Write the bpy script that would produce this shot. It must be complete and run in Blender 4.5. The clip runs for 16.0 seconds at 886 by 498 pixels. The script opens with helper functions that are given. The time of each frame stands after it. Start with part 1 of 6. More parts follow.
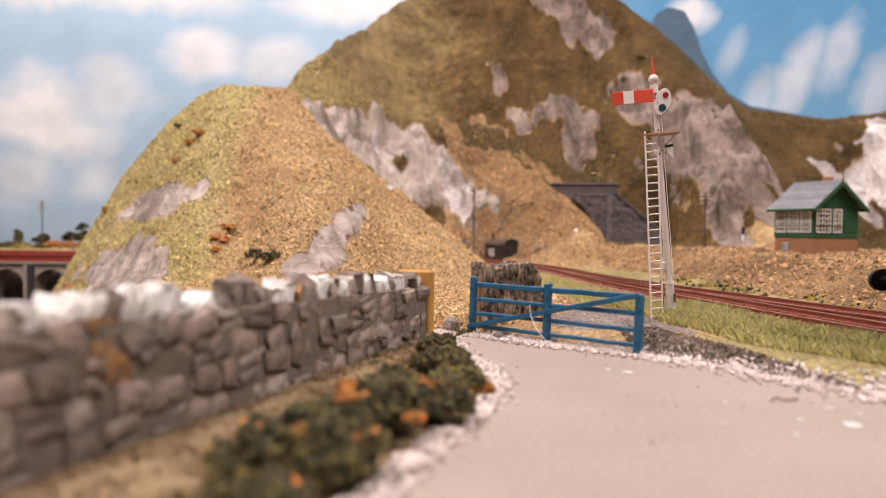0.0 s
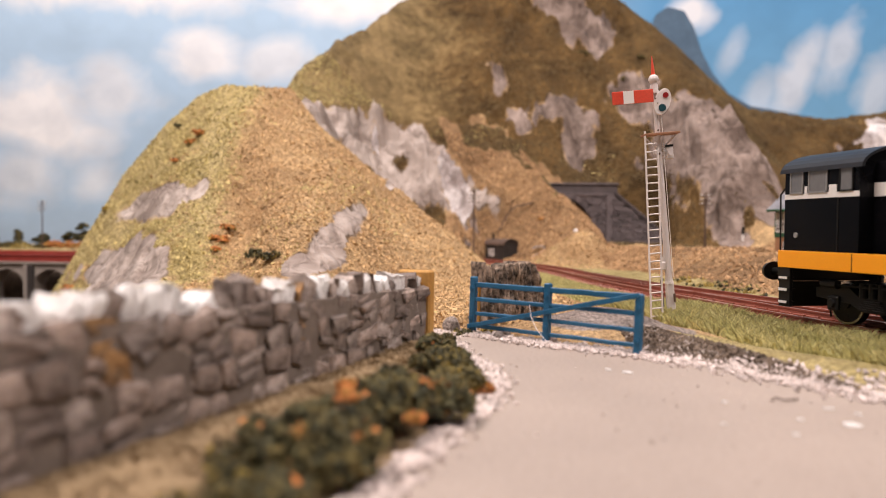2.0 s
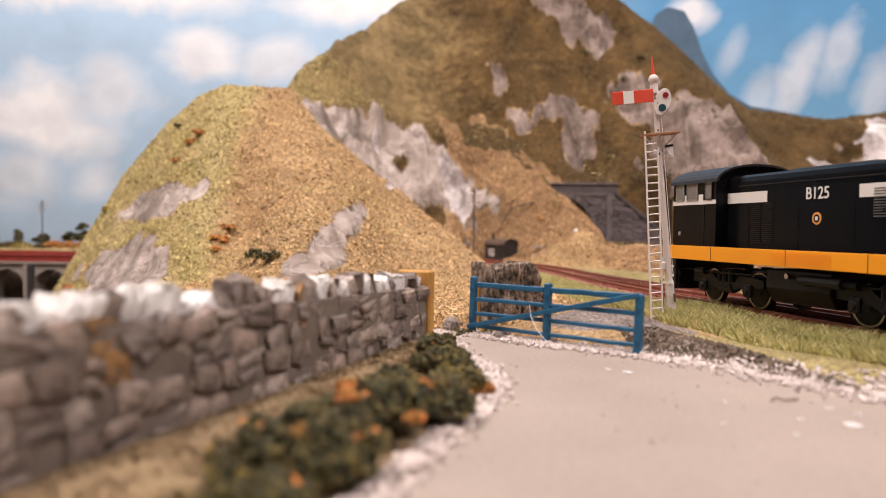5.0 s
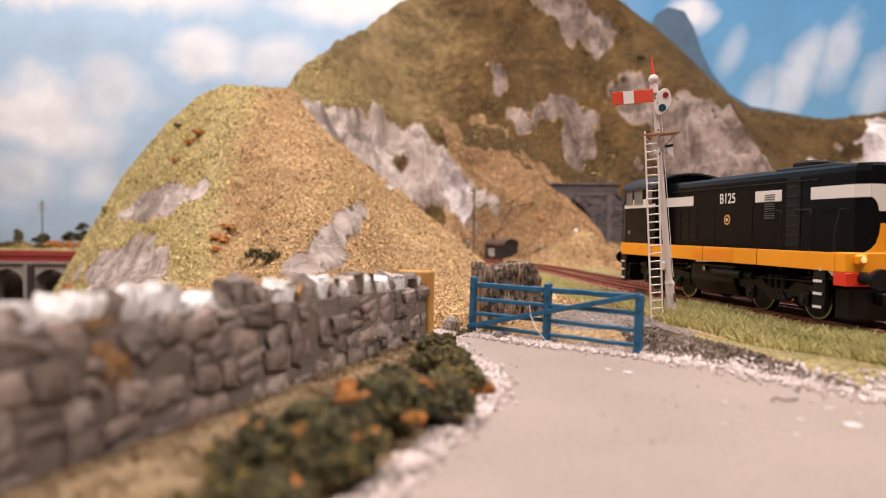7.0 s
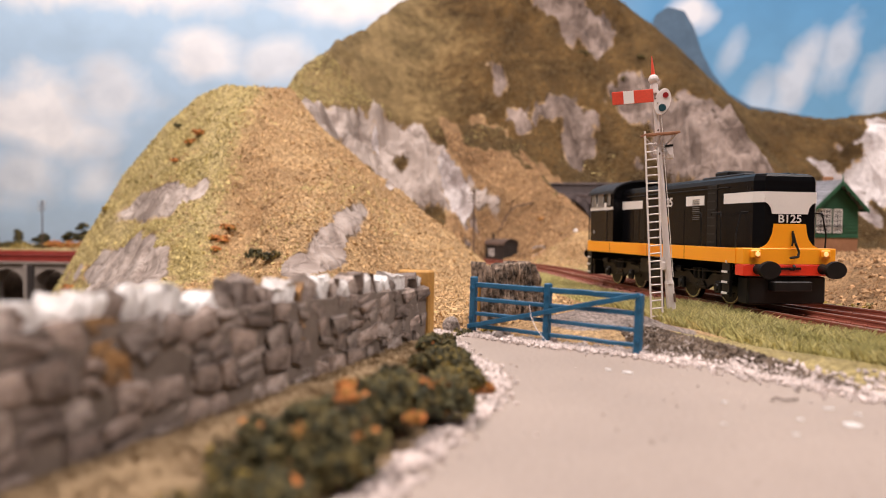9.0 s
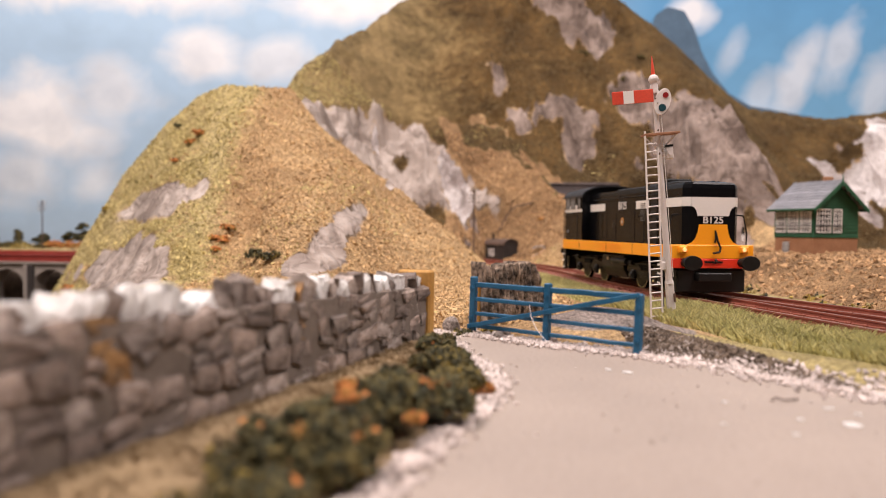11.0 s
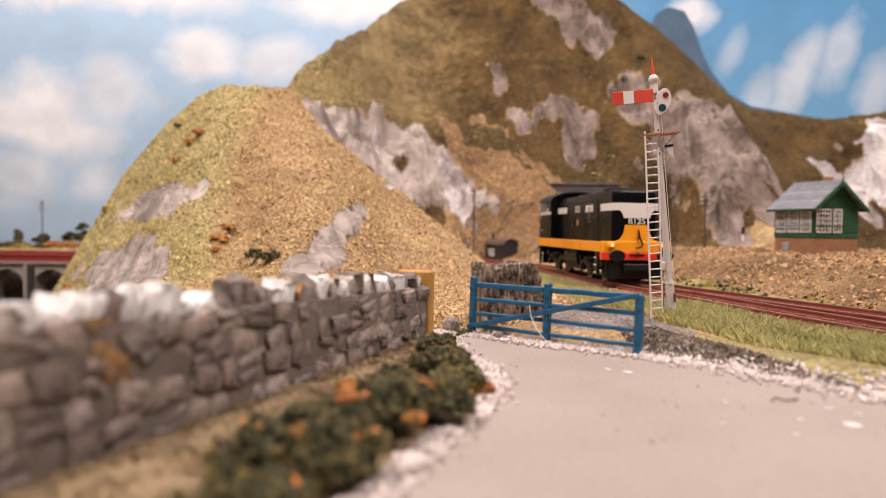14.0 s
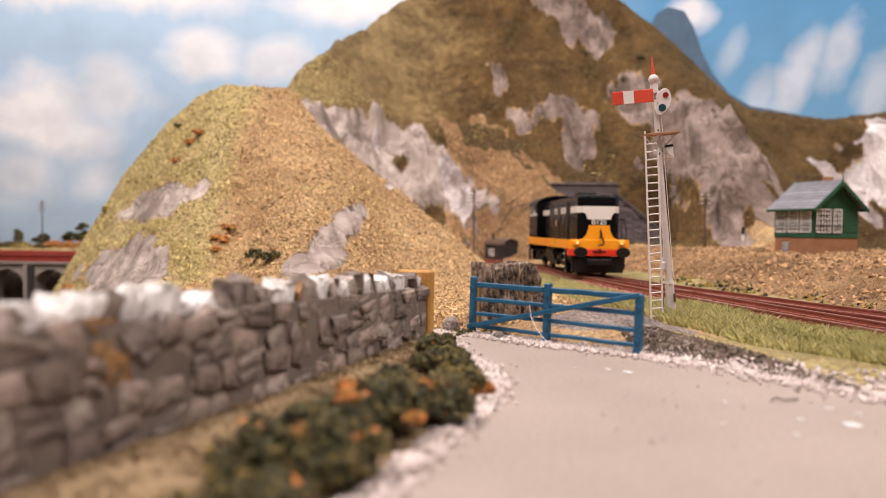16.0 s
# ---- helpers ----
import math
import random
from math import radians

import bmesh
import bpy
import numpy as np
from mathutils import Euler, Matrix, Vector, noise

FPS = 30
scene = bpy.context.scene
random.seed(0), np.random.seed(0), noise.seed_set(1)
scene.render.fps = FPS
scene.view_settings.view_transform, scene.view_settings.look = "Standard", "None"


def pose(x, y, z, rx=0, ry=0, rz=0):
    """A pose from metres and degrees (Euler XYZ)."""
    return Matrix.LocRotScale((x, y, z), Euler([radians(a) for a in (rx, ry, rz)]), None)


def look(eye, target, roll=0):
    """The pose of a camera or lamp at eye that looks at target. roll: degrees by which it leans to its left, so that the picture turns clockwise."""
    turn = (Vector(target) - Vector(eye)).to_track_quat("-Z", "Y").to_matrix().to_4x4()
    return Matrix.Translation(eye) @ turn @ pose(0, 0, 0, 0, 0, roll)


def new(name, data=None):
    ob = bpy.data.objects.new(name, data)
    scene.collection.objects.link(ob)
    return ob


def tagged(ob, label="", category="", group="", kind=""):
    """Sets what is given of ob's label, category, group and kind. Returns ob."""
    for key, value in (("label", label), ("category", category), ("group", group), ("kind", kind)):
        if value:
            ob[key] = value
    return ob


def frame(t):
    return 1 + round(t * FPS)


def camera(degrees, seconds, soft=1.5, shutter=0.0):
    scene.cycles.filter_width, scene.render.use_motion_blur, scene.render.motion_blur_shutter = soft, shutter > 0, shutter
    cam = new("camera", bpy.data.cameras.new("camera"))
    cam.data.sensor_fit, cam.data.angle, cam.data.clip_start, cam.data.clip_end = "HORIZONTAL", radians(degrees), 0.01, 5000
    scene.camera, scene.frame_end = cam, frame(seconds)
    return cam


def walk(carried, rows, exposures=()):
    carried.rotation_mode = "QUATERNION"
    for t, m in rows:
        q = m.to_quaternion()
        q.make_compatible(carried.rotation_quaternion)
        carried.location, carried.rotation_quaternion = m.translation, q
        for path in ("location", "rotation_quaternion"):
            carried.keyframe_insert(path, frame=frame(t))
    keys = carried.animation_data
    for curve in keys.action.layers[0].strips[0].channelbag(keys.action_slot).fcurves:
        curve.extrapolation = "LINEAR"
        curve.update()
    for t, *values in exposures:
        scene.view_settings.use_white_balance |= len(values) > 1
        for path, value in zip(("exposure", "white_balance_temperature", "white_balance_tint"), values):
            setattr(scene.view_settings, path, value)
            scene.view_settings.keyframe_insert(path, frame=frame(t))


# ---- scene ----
cam = camera(62.55, 16.0, soft=1.0)
EYE = pose(0, 0, 0.03124, 88.4, 0, 0) @ pose(0, 0, 0, 0, 0, 0.69)
walk(cam, [(0.0, EYE), (16.0, EYE)])
# the lens is wide open, close to a small layout: near things blur
cam.data.dof.use_dof = True
cam.data.dof.focus_distance = 0.262
cam.data.dof.aperture_fstop = 15.5

# ---- light: one ceiling panel in a closed room, an added fill lamp, and the grey light of the room itself ----
MM = 0.001
scene.view_settings.exposure = 0.06
world = bpy.data.worlds.new("room_light")
scene.world = world
world.use_nodes = True
world.node_tree.nodes["Background"].inputs[0].default_value = (1.0, 0.93, 0.85, 1)
world.node_tree.nodes["Background"].inputs[1].default_value = 0.05


def area_lamp(name, x, y, z, tx, ty, tz, size, watts, colour):
    d = bpy.data.lights.new(name, "AREA")
    d.shape, d.size, d.size_y, d.energy, d.color = "RECTANGLE", size[0], size[1], watts, colour
    ob = new(name, d)
    ob.matrix_world = look((x, y, z), (tx, ty, tz))
    return ob


area_lamp("overhead_lamp", -0.55, 0.05, 1.50, 0.05, 0.60, 0.0, (0.9, 0.5), 36, (1.0, 0.873, 0.845))
# added fill with no known source, brightens the near track from the right
area_lamp("overhead_lamp", 0.75, -0.15, 1.40, 0.12, 0.35, 0.0, (0.9, 0.5), 25, (1.0, 0.876, 0.85))


# ---- materials ----
def nodes_of(name):
    m = bpy.data.materials.new(name)
    m.use_nodes = True
    nt = m.node_tree
    return m, nt, nt.nodes["Principled BSDF"]


def coord(nt):
    return nt.nodes.new("ShaderNodeTexCoord").outputs["Object"]


def noise_node(nt, vec, size_mm, detail=5, rough=0.6, distort=0.0):
    n = nt.nodes.new("ShaderNodeTexNoise")
    n.inputs["Scale"].default_value = 1000.0 / size_mm
    n.inputs["Detail"].default_value = detail
    n.inputs["Roughness"].default_value = rough
    n.inputs["Distortion"].default_value = distort
    nt.links.new(vec, n.inputs["Vector"])
    return n.outputs["Fac"]


def ramp(nt, fac, stops):
    r = nt.nodes.new("ShaderNodeValToRGB")
    e = r.color_ramp.elements
    while len(e) < len(stops):
        e.new(0.5)
    for el, (p, c) in zip(e, stops):
        el.position, el.color = p, (*c, 1)
    nt.links.new(fac, r.inputs[0])
    return r.outputs[0]


def mixc(nt, fac, a, b, mode="MIX"):
    n = nt.nodes.new("ShaderNodeMix")
    n.data_type, n.blend_type = "RGBA", mode
    for sock, v in ((n.inputs[0], fac), (n.inputs[6], a), (n.inputs[7], b)):
        if isinstance(v, (int, float)):
            sock.default_value = v
        elif isinstance(v, tuple):
            sock.default_value = (*v, 1)
        else:
            nt.links.new(v, sock)
    return n.outputs[2]


def math_node(nt, op, a, b=0.0, clamp=False):
    n = nt.nodes.new("ShaderNodeMath")
    n.operation, n.use_clamp = op, clamp
    for sock, v in zip(n.inputs, (a, b)):
        if isinstance(v, (int, float)):
            sock.default_value = v
        else:
            nt.links.new(v, sock)
    return n.outputs[0]


def bump_on(nt, bsdf, height, strength, dist_mm):
    b = nt.nodes.new("ShaderNodeBump")
    b.inputs["Strength"].default_value = strength
    b.inputs["Distance"].default_value = dist_mm * MM
    nt.links.new(height, b.inputs["Height"])
    nt.links.new(b.outputs[0], bsdf.inputs["Normal"])


def surf(name, a, b, size=10.0, fine=1.0, rough=0.8, metal=0.0, bump=0.4, depth=0.4, spread=0.25, island=0.0, obj=0.0, grain=0.8):
    """A two-scale procedural surface: broad patches from colour a to b, with fine grain and relief."""
    m, nt, p = nodes_of(name)
    v = coord(nt)
    big = noise_node(nt, v, size)
    small = noise_node(nt, v, fine, 4, 0.7)
    col = ramp(nt, big, [(0.5 - spread, a), (0.5 + spread, b)])
    speck = ramp(nt, small, [(0.25, (0.72, 0.72, 0.72)), (0.75, (1.2, 1.2, 1.2))])
    col = mixc(nt, grain, col, speck, "MULTIPLY")
    for amount, node, sock in ((island, "ShaderNodeNewGeometry", "Random Per Island"), (obj, "ShaderNodeObjectInfo", "Random")):
        if amount:
            r = nt.nodes.new(node).outputs[sock]
            col = mixc(nt, 1.0, col, ramp(nt, r, [(0, (1 - amount,) * 3), (1, (1 + amount,) * 3)]), "MULTIPLY")
    nt.links.new(col, p.inputs["Base Color"])
    rr = ramp(nt, big, [(0.2, (max(rough - 0.1, 0.03),) * 3), (0.8, (min(rough + 0.08, 1),) * 3)])
    nt.links.new(rr, p.inputs["Roughness"])
    p.inputs["Metallic"].default_value = metal
    if bump:
        bump_on(nt, p, small, bump, depth)
    return m


def plain(name, c, rough=0.5, metal=0.0, emit=0.0, fine=2.0):
    m, nt, p = nodes_of(name)
    v = coord(nt)
    n = noise_node(nt, v, fine, 4)
    nt.links.new(mixc(nt, 1.0, c, ramp(nt, n, [(0.2, (0.85,) * 3), (0.8, (1.1,) * 3)]), "MULTIPLY"), p.inputs["Base Color"])
    p.inputs["Roughness"].default_value, p.inputs["Metallic"].default_value = rough, metal
    if emit:
        p.inputs["Emission Color"].default_value = (*c, 1)
        p.inputs["Emission Strength"].default_value = emit
    return m


M_ROAD = surf("road_paint", (0.285, 0.232, 0.195), (0.36, 0.294, 0.247), 45, 0.9, 0.75, bump=0.08, depth=0.1)
M_TURF = surf("turf_scatter", (0.38, 0.235, 0.110), (0.60, 0.42, 0.215), 40, 1.2, 0.95, bump=0.5, depth=0.6, island=0.42)
M_TURFG = surf("green_scatter", (0.37, 0.30, 0.11), (0.58, 0.47, 0.21), 40, 1.2, 0.95, bump=0.5, depth=0.6, island=0.42)
M_OLIVE = surf("olive_scatter", (0.085, 0.055, 0.022), (0.195, 0.135, 0.055), 50, 1.2, 0.95, bump=0.6, depth=0.6, island=0.25)
M_RUBBLE = surf("brown_rubble", (0.30, 0.165, 0.075), (0.56, 0.36, 0.185), 18, 1.5, 0.95, bump=0.8, depth=1.0, island=0.45)
M_GRAVEL = surf("pale_gravel", (0.50, 0.42, 0.38), (0.66, 0.57, 0.53), 8, 0.8, 0.85, bump=0.3, depth=0.3, island=0.25)
M_GRASS = surf("static_grass", (0.36, 0.34, 0.11), (0.66, 0.58, 0.27), 12, 1.0, 0.8, bump=0, island=0.35)
M_LAWN = surf("pale_turf", (0.27, 0.22, 0.075), (0.42, 0.32, 0.14), 14, 1.0, 0.95, bump=0.8, depth=0.6)
M_SOIL = surf("dark_soil", (0.075, 0.052, 0.036), (0.25, 0.185, 0.135), 8, 1.0, 0.95, bump=0.9, depth=0.8, island=0.3)
M_GREYB = surf("grey_bank", (0.30, 0.25, 0.215), (0.38, 0.32, 0.28), 15, 1.0, 0.85, bump=0.2, depth=0.3)
M_STONE = surf("wall_stone", (0.115, 0.083, 0.065), (0.42, 0.33, 0.28), 0.6, 0.14, 0.85, bump=0.9, depth=0.6, spread=0.17, obj=0.4)
M_MORTAR = surf("wall_core", (0.12, 0.093, 0.074), (0.25, 0.20, 0.165), 8, 0.8, 0.95, bump=0.6, depth=0.5)
M_OCHRE = surf("ochre_paint", (0.42, 0.20, 0.04), (0.55, 0.31, 0.08), 9, 0.8, 0.7, bump=0.3, depth=0.2)
M_VERGE = surf("verge_scatter", (0.19, 0.130, 0.066), (0.31, 0.215, 0.116), 12, 0.8, 0.95, bump=0.8, depth=0.6)
M_BLUE = surf("blue_gate_paint", (0.008, 0.082, 0.17), (0.018, 0.13, 0.25), 4, 0.5, 0.45, bump=0.4, depth=0.12)
M_WHITE = surf("white_signal_paint", (0.66, 0.58, 0.55), (0.78, 0.72, 0.69), 6, 0.6, 0.5, bump=0.1, depth=0.1, grain=0.2)
M_RAIL = surf("rusty_rail", (0.21, 0.058, 0.036), (0.33, 0.105, 0.068), 10, 0.7, 0.55, bump=0.3, depth=0.1)
M_RAILTOP = surf("worn_rail_head", (0.36, 0.19, 0.145), (0.50, 0.31, 0.245), 14, 1.0, 0.35, 0.6, bump=0.1, depth=0.1)
M_SLEEPER = surf("painted_sleeper", (0.22, 0.08, 0.053), (0.38, 0.165, 0.115), 5, 0.6, 0.85, bump=0.4, depth=0.2, obj=0.3)
M_BALLAST = surf("track_ballast", (0.28, 0.16, 0.115), (0.50, 0.34, 0.26), 5, 1.0, 0.95, bump=0.8, depth=0.6, island=0.35)
M_BLACK = surf("black_loco_paint", (0.003, 0.003, 0.0035), (0.005, 0.005, 0.006), 20, 0.6, 0.24, bump=0.03, depth=0.05, grain=0.2)
M_BLACK.node_tree.nodes["Principled BSDF"].inputs["Specular IOR Level"].default_value = 0.12
M_UNDER = surf("matt_black_underframe", (0.006, 0.006, 0.006), (0.014, 0.013, 0.012), 6, 0.6, 0.45, bump=0.2, depth=0.1)
M_UNDER.node_tree.nodes["Principled BSDF"].inputs["Specular IOR Level"].default_value = 0.25
M_ORANGE = surf("orange_loco_paint", (0.94, 0.345, 0.008), (0.98, 0.38, 0.011), 20, 0.6, 0.4, bump=0.03, depth=0.05, grain=0.2)
M_RED = surf("red_beam_paint", (0.72, 0.035, 0.012), (0.80, 0.05, 0.018), 10, 0.6, 0.4, bump=0.03, depth=0.05, grain=0.2)
M_CREAM = surf("white_loco_paint", (0.74, 0.70, 0.66), (0.80, 0.76, 0.72), 12, 0.6, 0.4, bump=0.02, depth=0.05, grain=0.2)
M_LAMP = plain("glowing_marker_lens", (1.0, 0.50, 0.20), 0.3, 0, 0.9)
M_STEEL = plain("bright_wheel_tyre", (0.45, 0.43, 0.41), 0.25, 1.0)
M_GREEN = surf("green_box_paint", (0.012, 0.068, 0.030), (0.025, 0.112, 0.052), 8, 0.7, 0.6, bump=0.15, depth=0.1)
M_BRICK = surf("red_brown_brick", (0.30, 0.135, 0.062), (0.41, 0.205, 0.105), 6, 0.8, 0.85, bump=0.4, depth=0.2)
M_SLATE = surf("grey_slate", (0.17, 0.17, 0.185), (0.30, 0.29, 0.31), 6, 0.8, 0.6, bump=0.3, depth=0.2, obj=0.2)
M_PORTAL = surf("portal_stone", (0.060, 0.048, 0.048), (0.125, 0.10, 0.10), 7, 0.8, 0.85, bump=0.6, depth=0.4, obj=0.35)
M_DARK = plain("dark_void", (0.01, 0.009, 0.008), 0.9)
M_HUT = surf("dark_hut_planks", (0.018, 0.014, 0.012), (0.04, 0.03, 0.026), 4, 0.6, 0.7, bump=0.3, depth=0.2)
M_WOOD = surf("brown_pole_wood", (0.06, 0.035, 0.025), (0.13, 0.08, 0.055), 5, 0.6, 0.8, bump=0.3, depth=0.2)
M_BUSH = surf("dark_foliage", (0.018, 0.020, 0.009), (0.085, 0.075, 0.028), 4, 1.0, 0.9, bump=0.7, depth=0.5, island=0.5)
M_YELLOW = surf("yellow_foliage", (0.26, 0.18, 0.03), (0.42, 0.30, 0.07), 9, 1.0, 0.9, bump=0.7, depth=0.5, island=0.4)
M_RUST = surf("orange_foliage", (0.42, 0.13, 0.03), (0.66, 0.29, 0.09), 9, 1.0, 0.9, bump=0.7, depth=0.5, island=0.4)
M_ARCH = surf("viaduct_concrete", (0.26, 0.22, 0.19), (0.36, 0.31, 0.27), 20, 1.5, 0.85, bump=0.3, depth=0.4)
M_DECK = surf("red_girder_paint", (0.20, 0.025, 0.018), (0.29, 0.04, 0.028), 12, 1.0, 0.5, bump=0.2, depth=0.2)
M_BARK = surf("cork_bark", (0.03, 0.019, 0.012), (0.46, 0.34, 0.25), 2.6, 0.7, 0.95, bump=1.0, depth=1.0, spread=0.13)
M_PLASTER = surf("room_plaster", (0.34, 0.32, 0.30), (0.40, 0.38, 0.36), 300, 4, 0.9, bump=0.1, depth=0.3)


# ---- mesh helpers (all lengths in millimetres) ----
def mesh_of(name, verts, faces, mats, idx=None, smooth=False):
    me = bpy.data.meshes.new(name)
    v = np.asarray(verts, float) * MM
    me.from_pydata(v.tolist(), [], [tuple(int(i) for i in f) for f in faces])
    for m in (mats if isinstance(mats, (list, tuple)) else [mats]):
        me.materials.append(m)
    if idx is not None:
        me.polygons.foreach_set("material_index", np.asarray(idx, np.int32))
    if smooth:
        me.polygons.foreach_set("use_smooth", np.ones(len(me.polygons), bool))
    me.update()
    return me


def thing(name, label, category, m=None, group="", kind=""):
    ob = tagged(new(name), label, category, group, kind)
    ob.empty_display_size = 0.005
    if m is not None:
        ob.matrix_basis = m
    return ob


def mpose(x, y, z, rx=0, ry=0, rz=0):
    return pose(x * MM, y * MM, z * MM, rx, ry, rz)


def part(name, bm, material, parent, label="", smooth=False):
    """Links a bmesh (millimetres) as one mesh object under parent."""
    me = bpy.data.meshes.new(name)
    bmesh.ops.scale(bm, vec=(MM, MM, MM), verts=bm.verts)
    bmesh.ops.recalc_face_normals(bm, faces=bm.faces)
    bm.to_mesh(me)
    bm.free()
    for m in (material if isinstance(material, (list, tuple)) else [material]):
        me.materials.append(m)
    if smooth:
        me.polygons.foreach_set("use_smooth", np.ones(len(me.polygons), bool))
    ob = new(name, me)
    ob.parent = parent
    if label:
        tagged(ob, label)
    return ob


def box(x0, x1, y0, y1, z0, z1, bevel=0.0, bm=None, m=None):
    own = bmesh.new()
    bmesh.ops.create_cube(own, size=1)
    bmesh.ops.transform(own, verts=own.verts, matrix=Matrix.Translation(((x0 + x1) / 2, (y0 + y1) / 2, (z0 + z1) / 2)) @ Matrix.Diagonal((x1 - x0, y1 - y0, z1 - z0, 1)))
    if bevel:
        bmesh.ops.bevel(own, geom=own.edges[:], offset=bevel, segments=1, affect="EDGES")
    return joined(bm, own, m)


def joined(bm, own, m=None):
    if m is not None:
        bmesh.ops.transform(own, verts=own.verts, matrix=m)
    if bm is None:
        return own
    tmp = bpy.data.meshes.new("tmp")
    own.to_mesh(tmp)
    own.free()
    bm.from_mesh(tmp)
    bpy.data.meshes.remove(tmp)
    return bm


def rod(a, b, r, r2=None, seg=10, bm=None):
    a, b = Vector(a), Vector(b)
    own = bmesh.new()
    bmesh.ops.create_cone(own, cap_ends=True, segments=seg, radius1=r, radius2=r if r2 is None else r2, depth=(b - a).length)
    q = (b - a).to_track_quat("Z", "Y").to_matrix().to_4x4()
    return joined(bm, own, Matrix.Translation((a + b) / 2) @ q)


def ball(c, r, sub=2, squash=(1, 1, 1), bm=None):
    own = bmesh.new()
    bmesh.ops.create_icosphere(own, subdivisions=sub, radius=r)
    return joined(bm, own, Matrix.Translation(c) @ Matrix.Diagonal((*squash, 1)))


def prism(outline, t0, t1, axis="y", bevel=0.0, bm=None):
    """An outline of (a, b) pairs swept along an axis: y takes (x, z), x takes (y, z), z takes (x, y)."""
    own = bmesh.new()

    def at(p, t):
        return {"y": (p[0], t, p[1]), "x": (t, p[0], p[1]), "z": (p[0], p[1], t)}[axis]
    v0 = [own.verts.new(at(p, t0)) for p in outline]
    v1 = [own.verts.new(at(p, t1)) for p in outline]
    own.faces.new(v0)
    own.faces.new(v1[::-1])
    n = len(outline)
    for i in range(n):
        own.faces.new((v0[i], v0[(i + 1) % n], v1[(i + 1) % n], v1[i]))
    bmesh.ops.recalc_face_normals(own, faces=own.faces)
    if bevel:
        bmesh.ops.bevel(own, geom=own.edges[:], offset=bevel, segments=1, affect="EDGES")
    return joined(bm, own)


def hash2(i, j, s):
    h = np.sin(i * 127.1 + j * 311.7 + s * 74.7) * 43758.5453
    return h - np.floor(h)


def vnoise(x, y, s=0):
    i, j = np.floor(x), np.floor(y)
    u, v = x - i, y - j
    u, v = u * u * (3 - 2 * u), v * v * (3 - 2 * v)
    a, b, c, d = hash2(i, j, s), hash2(i + 1, j, s), hash2(i, j + 1, s), hash2(i + 1, j + 1, s)
    return (a * (1 - u) + b * u) * (1 - v) + (c * (1 - u) + d * u) * v


def fbm(x, y, size, s=0, octaves=4):
    out, amp, tot = 0, 1.0, 0
    for k in range(octaves):
        out, tot = out + amp * (vnoise(x / size, y / size, s + k) - 0.5), tot + amp
        size, amp = size / 2.03, amp * 0.5
    return out / tot * 2


def smooth01(t):
    t = np.clip(t, 0, 1)
    return t * t * (3 - 2 * t)


# ---- the line of the track ----
def track_x(y):
    t = (y - 300) / 100
    return 115.25 - 19.68 * t + 2.621 * t * t + 0.279 * t ** 3


def track_points(step=2.0):
    ys = np.arange(-160, 490, step)
    pts = [(track_x(max(y, 40)) + (40 - min(y, 40)) * 0.27, y) for y in ys]
    a, (x, y) = 3.8, pts[-1]
    while x > -345:
        x, y = x - math.sin(radians(a)) * step, y + math.cos(radians(a)) * step
        a = min(a + math.degrees(step / 450), 90)
        pts.append((x, y))
    return np.array(pts)


TRACK = track_points()


def dist_to(line, x, y):
    """Distance from arrays x, y to a polyline, and the share of the way along it."""
    best = np.full(x.shape, 1e9)
    w = np.zeros(x.shape)
    n = len(line) - 1
    for k in range(n):
        a, b = np.asarray(line[k][:2], float), np.asarray(line[k + 1][:2], float)
        d = b - a
        t = np.clip(((x - a[0]) * d[0] + (y - a[1]) * d[1]) / (d @ d), 0, 1)
        r = np.hypot(x - a[0] - t * d[0], y - a[1] - t * d[1])
        hit = r < best
        best, w = np.where(hit, r, best), np.where(hit, k + t, w)
    return best, w


# ---- terrain ----
SPUR_FRONT = [(34, 540, 0), (22, 546, 12), (-4, 552, 38), (-36, 560, 59), (-73, 575, 82), (-102, 590, 102), (-119, 606, 130), (-134, 630, 150), (-160, 624, 150), (-184, 620, 150), (-206, 622, 141), (-229, 626, 124), (-267, 635, 84), (-286, 640, 24), (-304, 640, -16), (-330, 640, -60)]
FRONT_CREST = [(-160, 612, 146), (-150, 545, 104), (-141, 480, 52), (-134, 425, 8)]
PEAK = [(-133, 645, 151), (-142, 720, 157), (-160, 790, 174), (-125, 880, 251), (-65, 980, 325), (-15, 1050, 385), (90, 1060, 430), (170, 1060, 430), (232, 1050, 368), (296, 1020, 300), (347, 975, 228), (378, 940, 190), (445, 900, 170), (505, 890, 171), (570, 880, 182), (700, 860, 222), (900, 820, 268)]
SPUR_MID = [(-60, 880, 165), (0, 850, 158), (60, 830, 144), (92, 775, 100), (110, 722, 63), (127, 675, 35), (139, 635, 14), (150, 600, 6)]
# bare faces: centre x, centre z, half width, half height, tilt in degrees (rising to the east)
ROCKS = [(150, 332, 70, 13, 10), (205, 312, 42, 34, -20), (168, 290, 22, 34, 15), (98, 314, 36, 12, 0), (66, 204, 11, 28, 25), (118, 170, 62, 12, 8), (172, 162, 24, 13, 55), (150, 140, 17, 34, -10), (92, 150, 24, 9, 30),
         (262, 164, 54, 24, -25), (266, 88, 31, 54, 0), (300, 128, 16, 48, 10), (236, 124, 15, 32, -20), (236, 212, 22, 11, 0)]
PALES = [(-88, 138, 42, 30, 0), (-50, 126, 34, 30, 0), (-14, 88, 44, 46, -35), (48, 60, 22, 14, -30)]
